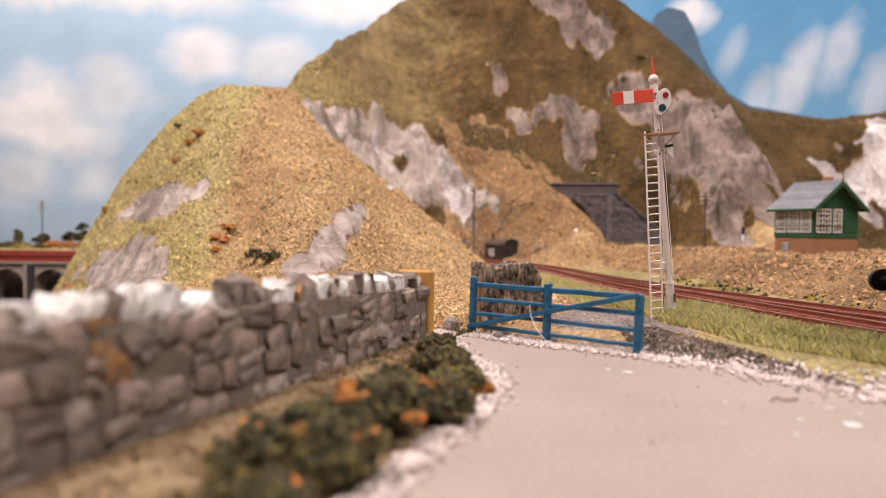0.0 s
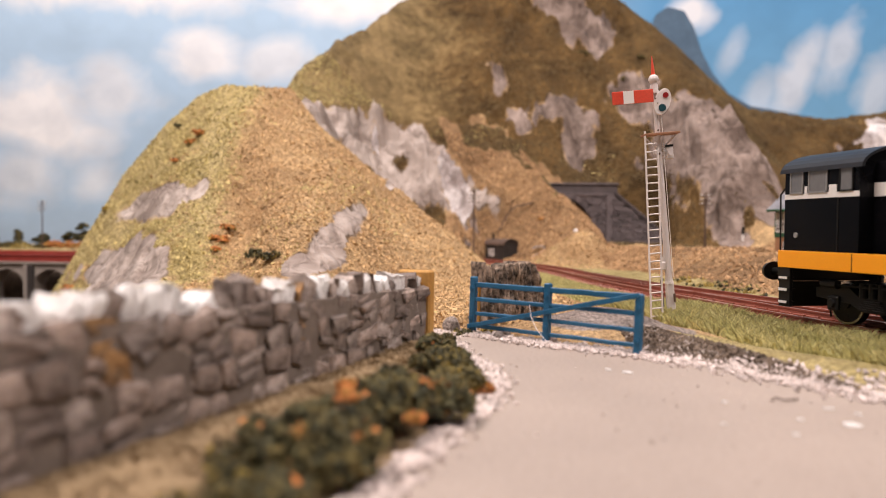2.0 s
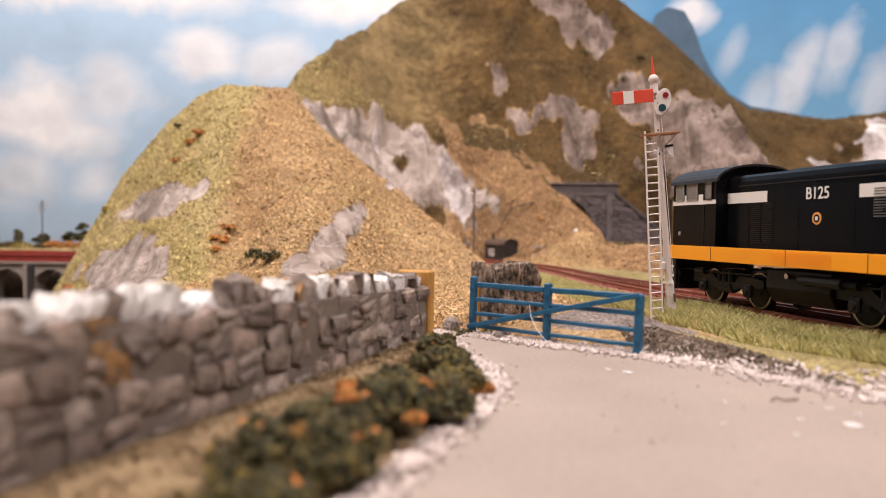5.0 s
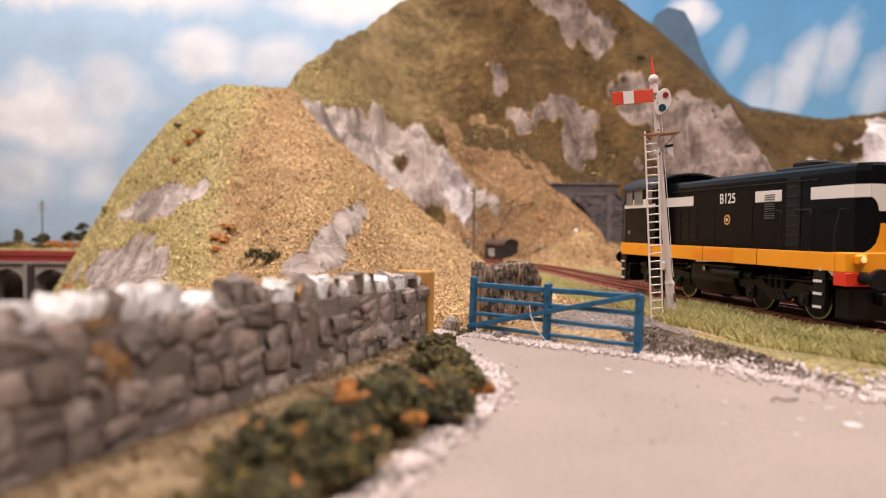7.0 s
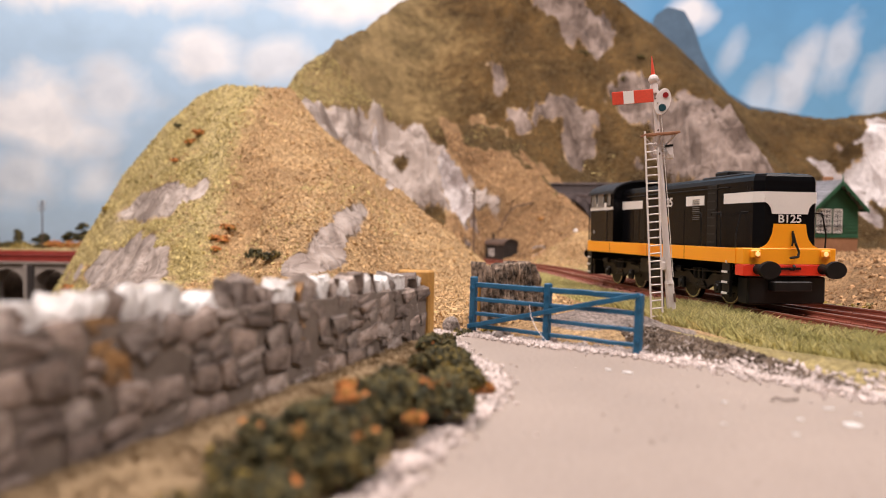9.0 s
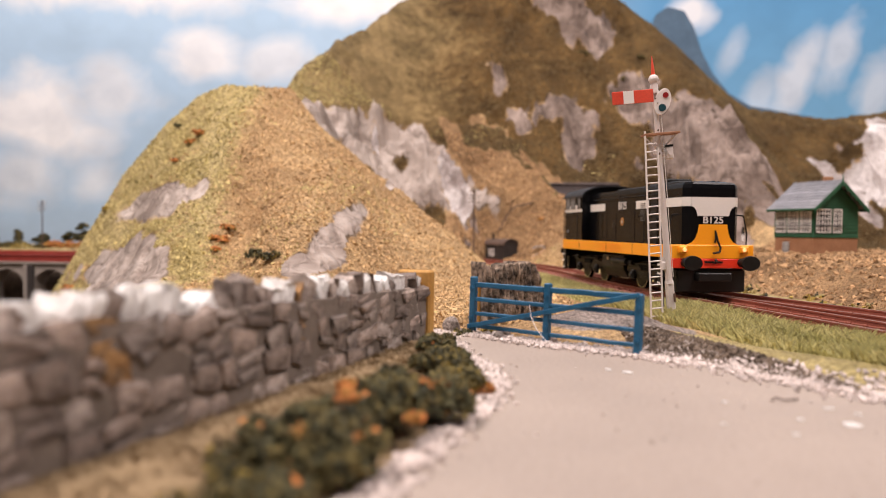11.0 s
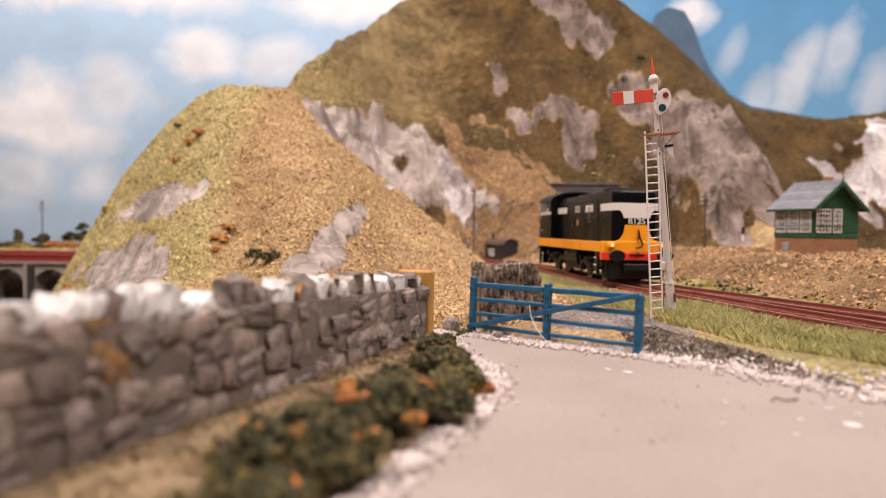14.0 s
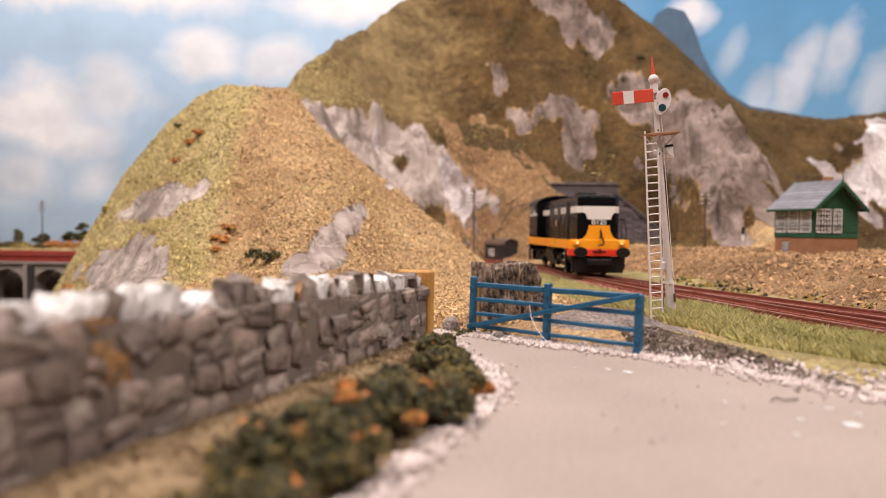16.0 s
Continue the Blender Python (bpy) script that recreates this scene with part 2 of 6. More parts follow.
WHITES = [(10, 82, 15, 42, 12), (-76, 130, 5, 22, 10), (474, 84, 56, 52, 0), (530, 110, 60, 40, 0)]
SLABS = [(-210, 48, 74, 12, 11), (-212, 0, 78, 20, 4), (-59, 29, 8, 20, -25), (-66, 13, 14, 6, 15), (-40, 66, 5, 10, -20)]


def ridge(line, x, y, slope, rnd, east=1.0, west=1.0):
    p = np.array(line, float)
    w = np.arange(0, len(p) - 1 + 1e-6, 0.2)
    i = np.arange(len(p))
    out = np.full(x.shape, -1e9)
    k = slope if np.ndim(slope) else np.full(x.shape, slope)
    for a, b, c in zip(*(np.interp(w, i, p[:, j]) for j in range(3))):
        d2 = (np.where(x > a, east, west) * (x - a)) ** 2 + (y - b) ** 2
        out = np.maximum(out, c - k * (np.sqrt(d2 + rnd * rnd) - rnd))
    return out


def smax(a, b, k):
    h = np.clip(0.5 + 0.5 * (a - b) / k, 0, 1)
    return b * (1 - h) + a * h + k * h * (1 - h)


def blobs(spots, x, z):
    """How far inside the nearest of the oval patches a point lies: 1 at a centre, 0 on a rim, less outside."""
    out = np.full(x.shape, -9.0)
    for a, b, rx, rz, tilt in spots:
        c, d = math.cos(radians(tilt)), math.sin(radians(tilt))
        u, w = (x - a) * c + (z - b) * d, (z - b) * c - (x - a) * d
        out = np.maximum(out, 1 - np.hypot(u / rx, w / rz))
    return out


def edge_y(x):
    """The far rim of the yard."""
    return np.interp(x, [-400, -10, 9, 28, 49, 66, 84, 115, 165, 400], [218, 218, 215, 195, 181, 164, 138, 98, 20, -330])


def crumple(x, y, z, size, s):
    a = 1 - np.abs(fbm(x * 1.0 + 0.35 * z, z * 0.45 + 0.3 * y, size, s, 3)) * 2.2
    return a


def height(x, y):
    x, y = np.asarray(x, float), np.asarray(y, float)
    valley = smooth01((-x - 0.40 * y) / 90) * smooth01((y - 150) / 150) * (1 - smooth01((y - 925) / 30))
    base = -95 * valley - 3 * smooth01((y - 940) / 40)
    past = y - edge_y(x)
    base = base + np.where(x > -20, 2.6 * smooth01((past - 4) / 20) * (1 - smooth01((past - 34) / 30)), 0)
    base = base + 6.0 * np.exp(-((x - 52) / 19) ** 2 - ((y - 222) / 12) ** 2)
    dt, _ = dist_to(TRACK[::12], x, y)
    east = x > np.interp(y, TRACK[:420, 1], TRACK[:420, 0])
    bank = np.where(east, 17 * smooth01((dt - 56) / 46) * smooth01((x - 95) / 70), 0)
    h = base + bank * (1 + 0.10 * fbm(x, y, 30, 5))
    bend = 18 * smooth01((870 - y) / 120)
    wx, wy = x + bend * fbm(x, y, 120, 31), y + bend * fbm(x, y, 120, 37)
    k_front = 0.46 + 0.75 * smooth01((-x - 70) / 130) + 0.25 * smooth01((-x - 185) / 60)
    a = ridge(SPUR_FRONT, x, y, k_front, 9, 2.3, 1.45)
    a = smax(a, ridge(FRONT_CREST, x, y, 1.0, 12, 1.2, 1.55), 12)
    b = ridge(PEAK, wx, wy, 1.45 - 0.6 * smooth01((x - 190) / 120), 22, 1.75, 1.3)
    c = ridge(SPUR_MID, x, y, 1.05, 8)
    h = smax(h, a + 9 * fbm(x, y, 62, 1) * smooth01((620 - y) / 70), 6)
    h = smax(h, b + 30 * fbm(x, y, 110, 3) * smooth01((940 - y) / 160), 14)
    h = smax(h, c + 7 * fbm(x, y, 40, 7), 6)
    lim = 19 + 500 * smooth01((x - 230) / 40) + 500 * smooth01((y - 786) / 10) + 500 * smooth01((158 - x) / 12) + 500 * smooth01((625 - y) / 20)
    h = np.minimum(h, lim)
    h = np.minimum(h, 0.4 + 1.7 * np.maximum(np.hypot((x - 58) / 1.2, y - 697) - 17, 0))
    rocky = np.maximum(np.maximum(np.where(y > 650, np.maximum(blobs(ROCKS, x, h), blobs(PALES, x, h)), -9), np.where(y > 650, blobs(WHITES, x, h), -9)), np.where(y < 665, blobs(SLABS, x, h), -9))
    rocky = smooth01(rocky * 3 + 0.5) * (y > 380)
    h = h + rocky * (21 * crumple(x, y, h, 30, 41) + 8 * crumple(x, y, h, 12, 43) - 14) * np.where(y < 660, 0.2, 1.0)
    fold = crumple(x, y, h, 70, 47) - 0.45
    h = h + fold * (8 * smooth01((y - 680) / 40) * smooth01((h - 40) / 40) * (1 - 0.6 * smooth01((y - 860) / 80)) + 4 * smooth01((620 - y) / 40) * smooth01((h - 6) / 25))
    h = h + 1.5 * fbm(x, y, 13, 11) * smooth01((h - 3) / 15)
    cut = np.maximum(-0.6 + 0 * dt, (dt - 17) * 1.5)
    open_cut = (y < 700) | (x < -330)
    h = np.where(open_cut, np.minimum(h, cut), h)
    return np.where(past < 0, np.minimum(h, -2.0), h)


def grid_mesh(name, xs, ys, zf, mat, pick):
    """A height field; what covers it is stored at its points as soft shares of each kind of cover."""
    X, Y = np.meshgrid(xs, ys)
    Z = zf(X, Y)
    nx, ny = len(xs), len(ys)
    i = np.arange(ny - 1)[:, None] * nx + np.arange(nx - 1)[None]
    f = np.stack([i, i + 1, i + nx + 1, i + nx], -1).reshape(-1, 4)
    me = mesh_of(name, np.stack([X, Y, Z], -1).reshape(-1, 3), f, mat, smooth=True)
    kind = pick(X, Y, Z)
    for k, title in enumerate(COVERS):
        if k == G_TURF:
            continue
        share = {G_FELL: lambda: fell_share(X, Y, Z) * (kind == G_OLIVE), G_MEAD: lambda: mead_share(X, Y, Z) * (kind == G_TURF)}.get(k, lambda: kind == k)()
        w = np.pad(share.astype(float), 1, mode="edge")
        w = sum(w[1 + a:1 + a + ny, 1 + b:1 + b + nx] for a in (-1, 0, 1) for b in (-1, 0, 1)) / 9
        me.attributes.new(title, "FLOAT", "POINT").data.foreach_set("value", w.reshape(-1).astype(np.float32))
    return me


COVERS = ("turf", "green", "olive", "rock", "white", "rubble", "soil", "grey", "lawn", "plaster", "fell", "mead")
G_TURF, G_GREEN, G_OLIVE, G_ROCK, G_WHITE, G_RUBBLE, G_SOIL_SHADE, G_GREY, G_LAWN, G_PLASTER, G_FELL, G_MEAD = range(12)


def fell_share(x, y, z):
    """How far the dark olive of the mountain gives way to pale dry turf: on its western shoulder and on the eastern ridge."""
    s = smooth01((90 - x) / 190) * smooth01((z - 105) / 70) + 0.6 * smooth01((z - 145) / 50) * smooth01((x - 330) / 70)
    return np.clip(s + 0.35 * fbm(x, y + z, 60, 61), 0, 1) * (y > 665)


def mead_share(x, y, z):
    """How far the tan turf of the front hill gives way to pale green, towards the west."""
    return np.clip(smooth01((-132 - x - 0.12 * (z - 60)) / 26) + 0.5 * fbm(x, y + 0.6 * z, 34, 63), 0, 1) * (y < 665)


def pick_turf(x, y, z):
    n = fbm(x, y, 45, 21)
    rag = 0.8 * fbm(x + 0.35 * z, 0.45 * z - 0.15 * y, 40, 23) + 0.6 * fbm(x + 0.2 * z, 0.4 * z + 0.2 * y, 14, 25)
    dt, _ = dist_to(TRACK[::12], x, y)
    west = x < np.interp(y, TRACK[:420, 1], TRACK[:420, 0])
    past = y - edge_y(x)
    out = np.where((x < -345) | ((x < -150) & (y > 665)), G_GREEN, G_TURF)
    out = np.where((y > 665) & (z > 4), np.where((x + 30 * rag > -2) & (x < 165) & (y < 885) & (z < 176 - 0.66 * x + 50 * n + 50 * rag), np.where(rag > 0.22, G_ROCK, G_RUBBLE), G_OLIVE), out)
    out = np.where((blobs(ROCKS, x, z) + 1.9 * rag > 0.02) & (blobs(ROCKS, x, z) > -0.55) & (y > 650), G_ROCK, out)
    out = np.where((blobs(PALES, x, z) + 1.0 * rag > 0.0) & (y > 650), G_PLASTER, out)
    out = np.where((blobs(SLABS, x, z) + 0.9 * rag > 0.0) & (y < 665) & (y > 340), G_PLASTER, out)
    out = np.where((blobs(WHITES, x, z) + rag > 0.12) & (y > 650), G_WHITE, out)
    out = np.where((x > 135) & (y < 640) & (z < 26) & ~west, G_RUBBLE, out)
    out = np.where((dt < 62 + 10 * n) & ~west & (y < 600), G_LAWN, out)
    out = np.where(west & (dt < 48 + 14 * n) & (y < 640) & (x > 25) & (z < 5), G_LAWN, out)
    out = np.where((past > 0) & (past < 70) & (x > 52) & west & (dt > 20), G_LAWN, out)
    out = np.where((past > 0) & (past < np.interp(x, [48, 60, 72, 84], [40, 42, 26, 8]) + 12 * n) & (x > 50) & (x < 82 + 8 * n), G_SOIL_SHADE, out)
    # valley floor takes the dark soil colour as painted shade within the viaduct arches
    out = np.where((x < -345) & (z < -12), G_SOIL_SHADE, out)
    return np.where(np.hypot((x - 51) / 24, (y - 219) / 15) + 0.2 * n < 1, G_GREY, out)


GX = np.concatenate([np.arange(-900, -340, 8.0), np.arange(-340, 620, 2.5), np.arange(620, 1101, 8.0)])
GY = np.concatenate([np.arange(-300, 100, 8.0), np.arange(100, 400, 2.0), np.arange(400, 1100, 2.5), np.arange(1100, 1236, 8.0)])


def ground_paint():
    """All covers of the hills in one surface; ragged seams come from noise at the rim of each share."""
    m, nt, p = nodes_of("ground_cover")
    v = coord(nt)
    fine, mid, big = noise_node(nt, v, 1.3, 4, 0.7), noise_node(nt, v, 9, 4, 0.6), noise_node(nt, v, 48, 4, 0.55)
    rim = math_node(nt, "ADD", math_node(nt, "MULTIPLY", mid, 0.7), math_node(nt, "MULTIPLY", fine, 0.3))
    mp = nt.nodes.new("ShaderNodeMapping")
    mp.inputs["Scale"].default_value = (1.0, 0.8, 0.5)
    mp.inputs["Rotation"].default_value = (0.0, 0.45, 0.2)
    nt.links.new(v, mp.inputs["Vector"])
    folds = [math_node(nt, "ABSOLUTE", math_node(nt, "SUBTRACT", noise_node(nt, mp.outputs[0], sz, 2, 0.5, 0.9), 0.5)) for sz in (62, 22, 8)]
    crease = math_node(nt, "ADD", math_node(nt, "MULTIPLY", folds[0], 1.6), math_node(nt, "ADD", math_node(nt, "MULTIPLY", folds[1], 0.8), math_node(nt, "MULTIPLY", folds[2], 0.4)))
    # mask of the fold bottoms, where stone() paints crease shade into the colour
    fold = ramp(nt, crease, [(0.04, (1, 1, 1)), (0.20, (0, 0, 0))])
    grain = ramp(nt, fine, [(0.34, (0.50,) * 3), (0.66, (1.40,) * 3)])
    flock = ramp(nt, mid, [(0.3, (0.70,) * 3), (0.7, (1.22,) * 3)])

    def crumbs(a, b):
        c = mixc(nt, 1.0, ramp(nt, big, [(0.34, a), (0.66, b)]), grain, "MULTIPLY")
        return mixc(nt, 1.0, c, flock, "MULTIPLY")

    def stone(crease_shade, low, high):
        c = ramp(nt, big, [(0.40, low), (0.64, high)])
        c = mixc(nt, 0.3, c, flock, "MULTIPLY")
        return mixc(nt, math_node(nt, "MULTIPLY", fold, 0.8), c, crease_shade)

    looks = {"green": crumbs((0.38, 0.295, 0.115), (0.60, 0.47, 0.23)), "olive": crumbs((0.064, 0.037, 0.012), (0.188, 0.110, 0.038)), "fell": crumbs((0.165, 0.115, 0.048), (0.33, 0.232, 0.105)), "mead": crumbs((0.37, 0.285, 0.11), (0.58, 0.46, 0.225)),
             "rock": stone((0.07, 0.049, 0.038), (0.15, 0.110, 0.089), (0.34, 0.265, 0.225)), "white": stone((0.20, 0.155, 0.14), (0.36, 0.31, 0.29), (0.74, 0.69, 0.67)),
             "rubble": crumbs((0.225, 0.130, 0.062), (0.44, 0.275, 0.138)), "lawn": crumbs((0.36, 0.285, 0.11), (0.56, 0.45, 0.21)),
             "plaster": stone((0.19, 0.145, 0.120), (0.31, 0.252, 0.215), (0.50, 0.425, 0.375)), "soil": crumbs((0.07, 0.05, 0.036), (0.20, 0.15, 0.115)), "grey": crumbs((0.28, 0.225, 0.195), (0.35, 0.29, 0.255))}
    col, rocky = crumbs((0.40, 0.245, 0.118), (0.62, 0.425, 0.22)), None
    for title, look_ in looks.items():
        at = nt.nodes.new("ShaderNodeAttribute")
        at.attribute_name = title
        fac = math_node(nt, "ADD", at.outputs["Fac"], math_node(nt, "MULTIPLY", math_node(nt, "SUBTRACT", rim, 0.5), 1.5))
        fac = ramp(nt, fac, [(0.15, (0, 0, 0)), (0.85, (1, 1, 1))] if title in ("fell", "mead") else [(0.40, (0, 0, 0)), (0.60, (1, 1, 1))])
        fac = math_node(nt, "MULTIPLY", fac, math_node(nt, "GREATER_THAN", at.outputs["Fac"], 0.02))
        col = mixc(nt, fac, col, look_)
        if title in ("rock", "white", "plaster"):
            rocky = fac if rocky is None else math_node(nt, "MAXIMUM", rocky, fac)
    nt.links.new(col, p.inputs["Base Color"])
    p.inputs["Roughness"].default_value = 0.93
    p.inputs["Specular IOR Level"].default_value = 0.25
    turf_h = math_node(nt, "ADD", math_node(nt, "MULTIPLY", fine, 0.19), math_node(nt, "MULTIPLY", mid, 0.26))
    hm = nt.nodes.new("ShaderNodeMix")
    nt.links.new(rocky, hm.inputs[0])
    nt.links.new(turf_h, hm.inputs[2])
    nt.links.new(crease, hm.inputs[3])
    bump_on(nt, p, hm.outputs[0], 1.0, 13.0)
    return m


tagged(new("ground", grid_mesh("ground", GX, GY, height, ground_paint(), pick_turf)), "brown and green scatter-covered plaster hills with bare rock", "ground", kind="structure")
# ---- yard, backdrop, room ----
def yard():
    xs = np.concatenate([np.arange(-400, -20, 20.0), np.arange(-20, 170, 3.0), np.arange(170, 401, 20.0)])
    v, f = [], []
    for x in xs:
        y = float(edge_y(x)) + 1.5
        v += [(x, -330, 0), (x, y, 0), (x, y, -3)]
    for i in range(len(xs) - 1):
        a, b = 3 * i, 3 * i + 3
        f += [(a, b, b + 1, a + 1), (a + 1, b + 1, b + 2, a + 2)]
    return mesh_of("road", v, f, M_ROAD)


tagged(new("road", yard()), "smooth pinkish grey painted yard surface", "road", kind="structure")


# painted clouds: centre x, centre z, half width, half height, tilt, strength
CLOUDS = [(-415, 325, 88, 56, 0, 0.78), (-280, 312, 80, 50, 0, 0.6), (-690, 215, 150, 95, 10, 0.85), (-720, 110, 90, 80, 0, 0.6), (-470, 430, 380, 62, 0, 1.0), (-150, 420, 160, 60, 0, 1.0), (-585, 100, 60, 50, 0, 0.5),
          (-560, 250, 90, 80, 0, 0.6), (590, 290, 42, 110, 24, 0.62), (660, 330, 34, 90, 20, 0.52), (530, 260, 40, 60, 25, 0.45), (725, 270, 40, 80, 15, 0.5), (415, 400, 50, 40, 0, 0.85), (480, 330, 25, 60, 20, 0.35)]


def sky_paint():
    m, nt, p = nodes_of("sky_paint")
    v = coord(nt)
    mp = nt.nodes.new("ShaderNodeMapping")
    mp.inputs["Scale"].default_value = (1.0, 1.0, 1.25)
    mp.inputs["Location"].default_value = (0.31, 0, 0.12)
    nt.links.new(v, mp.inputs["Vector"])
    wisp = noise_node(nt, mp.outputs[0], 150, 4, 0.55, 0.4)
    soft = noise_node(nt, mp.outputs[0], 70, 3, 0.5, 0.2)
    sep = nt.nodes.new("ShaderNodeSeparateXYZ")
    nt.links.new(v, sep.inputs[0])
    up = math_node(nt, "MULTIPLY", math_node(nt, "ADD", sep.outputs[2], 0.1), 1.7, True)
    west = ramp(nt, up, [(0.0, (0.30, 0.37, 0.46)), (0.30, (0.33, 0.46, 0.61)), (0.9, (0.42, 0.59, 0.76))])
    east = ramp(nt, up, [(0.0, (0.21, 0.37, 0.52)), (0.45, (0.18, 0.40, 0.60)), (0.9, (0.10, 0.30, 0.54))])
    blue = mixc(nt, ramp(nt, sep.outputs[0], [(0.05, (0, 0, 0)), (0.35, (1, 1, 1))]), west, east)
    blue = mixc(nt, 0.5, blue, ramp(nt, soft, [(0.3, (0.86,) * 3), (0.7, (1.12,) * 3)]), "MULTIPLY")
    rag = math_node(nt, "ADD", math_node(nt, "MULTIPLY", math_node(nt, "SUBTRACT", wisp, 0.5), 1.9), math_node(nt, "MULTIPLY", math_node(nt, "SUBTRACT", soft, 0.5), 0.7))
    cover = None
    for cx, cz, rx, rz, tilt, full in CLOUDS:
        at = nt.nodes.new("ShaderNodeMapping")
        at.vector_type = "TEXTURE"
        at.inputs["Location"].default_value = (cx * MM, 1.236, cz * MM)
        at.inputs["Rotation"].default_value = (0, radians(tilt), 0)
        at.inputs["Scale"].default_value = (rx * MM, 1, rz * MM)
        nt.links.new(v, at.inputs["Vector"])
        ln = nt.nodes.new("ShaderNodeVectorMath")
        ln.operation = "LENGTH"
        nt.links.new(at.outputs[0], ln.inputs[0])
        share = ramp(nt, math_node(nt, "ADD", ln.outputs["Value"], rag), [(0.35, (full,) * 3), (1.25, (0, 0, 0))])
        cover = share if cover is None else math_node(nt, "MAXIMUM", cover, share)
    tone = ramp(nt, math_node(nt, "ADD", math_node(nt, "MULTIPLY", soft, 0.6), math_node(nt, "MULTIPLY", up, 0.35)), [(0.30, (0.56, 0.58, 0.62)), (0.58, (0.88, 0.87, 0.87))])
    nt.links.new(mixc(nt, cover, blue, tone), p.inputs["Base Color"])
    p.inputs["Roughness"].default_value = 0.75
    return m


M_SKY = sky_paint()
tagged(new("backdrop", mesh_of("backdrop", [(-1500, 1236, -300), (1500, 1236, -300), (1500, 1236, 1100), (-1500, 1236, 1100)], [(0, 1, 2, 3)], M_SKY)), "painted sky board with white clouds on blue", "backdrop", kind="structure")
M_HILLSHAPE = surf("dark_blue_hill_shape", (0.06, 0.11, 0.17), (0.11, 0.18, 0.26), 40, 3, 0.8, bump=0)
far = [(300, 200), (325, 330), (352, 394), (370, 406), (398, 400), (414, 374), (428, 334), (448, 296), (476, 264), (512, 243), (620, 225), (620, 100), (300, 100)]
part("hill_shape", prism(far, 1229, 1234), M_HILLSHAPE, None)
tagged(bpy.data.objects["hill_shape"], "dark blue hill-shaped sheet just before the sky board", "painted hill", kind="structure")
for nm, vs in (("wall_south", [(-2300, -1500, -800), (2300, -1500, -800), (2300, -1500, 1700), (-2300, -1500, 1700)]),
               ("wall_west", [(-2300, -1500, -800), (-2300, 1500, -800), (-2300, 1500, 1700), (-2300, -1500, 1700)]),
               ("wall_east", [(2300, -1500, -800), (2300, 1500, -800), (2300, 1500, 1700), (2300, -1500, 1700)]),
               ("wall_north", [(-2300, 1500, -800), (2300, 1500, -800), (2300, 1500, 1700), (-2300, 1500, 1700)]),
               ("ceiling", [(-2300, -1500, 1700), (2300, -1500, 1700), (2300, 1500, 1700), (-2300, 1500, 1700)]),
               ("floor", [(-2300, -1500, -800), (2300, -1500, -800), (2300, 1500, -800), (-2300, 1500, -800)])):
    o = new(nm, mesh_of(nm, vs, [(0, 1, 2, 3)], M_PLASTER))
    tagged(o, "plain cream plaster of the layout room", nm.split("_")[0], kind="structure")
    sol = o.modifiers.new("thick", "SOLIDIFY")
    sol.thickness, sol.offset = 0.05, 0.0


# ---- scatter: grains, blades and flakes, each one joined mesh ----
rng = np.random.default_rng(5)
TETRA = np.array([(1, 1, 1), (1, -1, -1), (-1, 1, -1), (-1, -1, 1)], float) / 1.5
OCTA = np.array([(1, 0, 0), (-1, 0, 0), (0, 1, 0), (0, -1, 0), (0, 0, 1), (0, 0, -1)], float)
OCTA_F = [(0, 2, 4), (2, 1, 4), (1, 3, 4), (3, 0, 4), (2, 0, 5), (1, 2, 5), (3, 1, 5), (0, 3, 5)]


def turns(n):
    q = rng.normal(size=(n, 4))
    q /= np.linalg.norm(q, axis=1)[:, None]
    w, x, y, z = q.T
    return np.stack([np.stack([1 - 2 * (y * y + z * z), 2 * (x * y - z * w), 2 * (x * z + y * w)], -1),
                     np.stack([2 * (x * y + z * w), 1 - 2 * (x * x + z * z), 2 * (y * z - x * w)], -1),
                     np.stack([2 * (x * z - y * w), 2 * (y * z + x * w), 1 - 2 * (x * x + y * y)], -1)], 1)


def grains(name, pts, size, mats, idx=None, shape="tetra", stretch=(1, 1, 1)):
    base, fs = (TETRA, [(0, 1, 2), (0, 3, 1), (0, 2, 3), (1, 3, 2)]) if shape == "tetra" else (OCTA, OCTA_F)
    n, k = len(pts), len(base)
    b = base[None] * np.asarray(stretch) * (1 + 0.35 * rng.uniform(-1, 1, (n, k, 1)))
    v = np.einsum("nij,nkj->nki", turns(n), b) * np.asarray(size).reshape(-1, 1, 1) + pts[:, None]
    f = (np.array(fs)[None] + (np.arange(n) * k)[:, None, None]).reshape(-1, 3)
    return mesh_of(name, v.reshape(-1, 3), f, mats, None if idx is None else np.repeat(idx, len(fs)))


def on_ground(x, y, lift=0.0):
    return np.stack([x, y, height(x, y) + lift], -1)


def scatter_over(n, x0, x1, y0, y1, near=0.0):
    x, y = rng.uniform(x0, x1, n), y0 + (y1 - y0) * rng.uniform(0, 1, n) ** (1 + near)
    return x, y


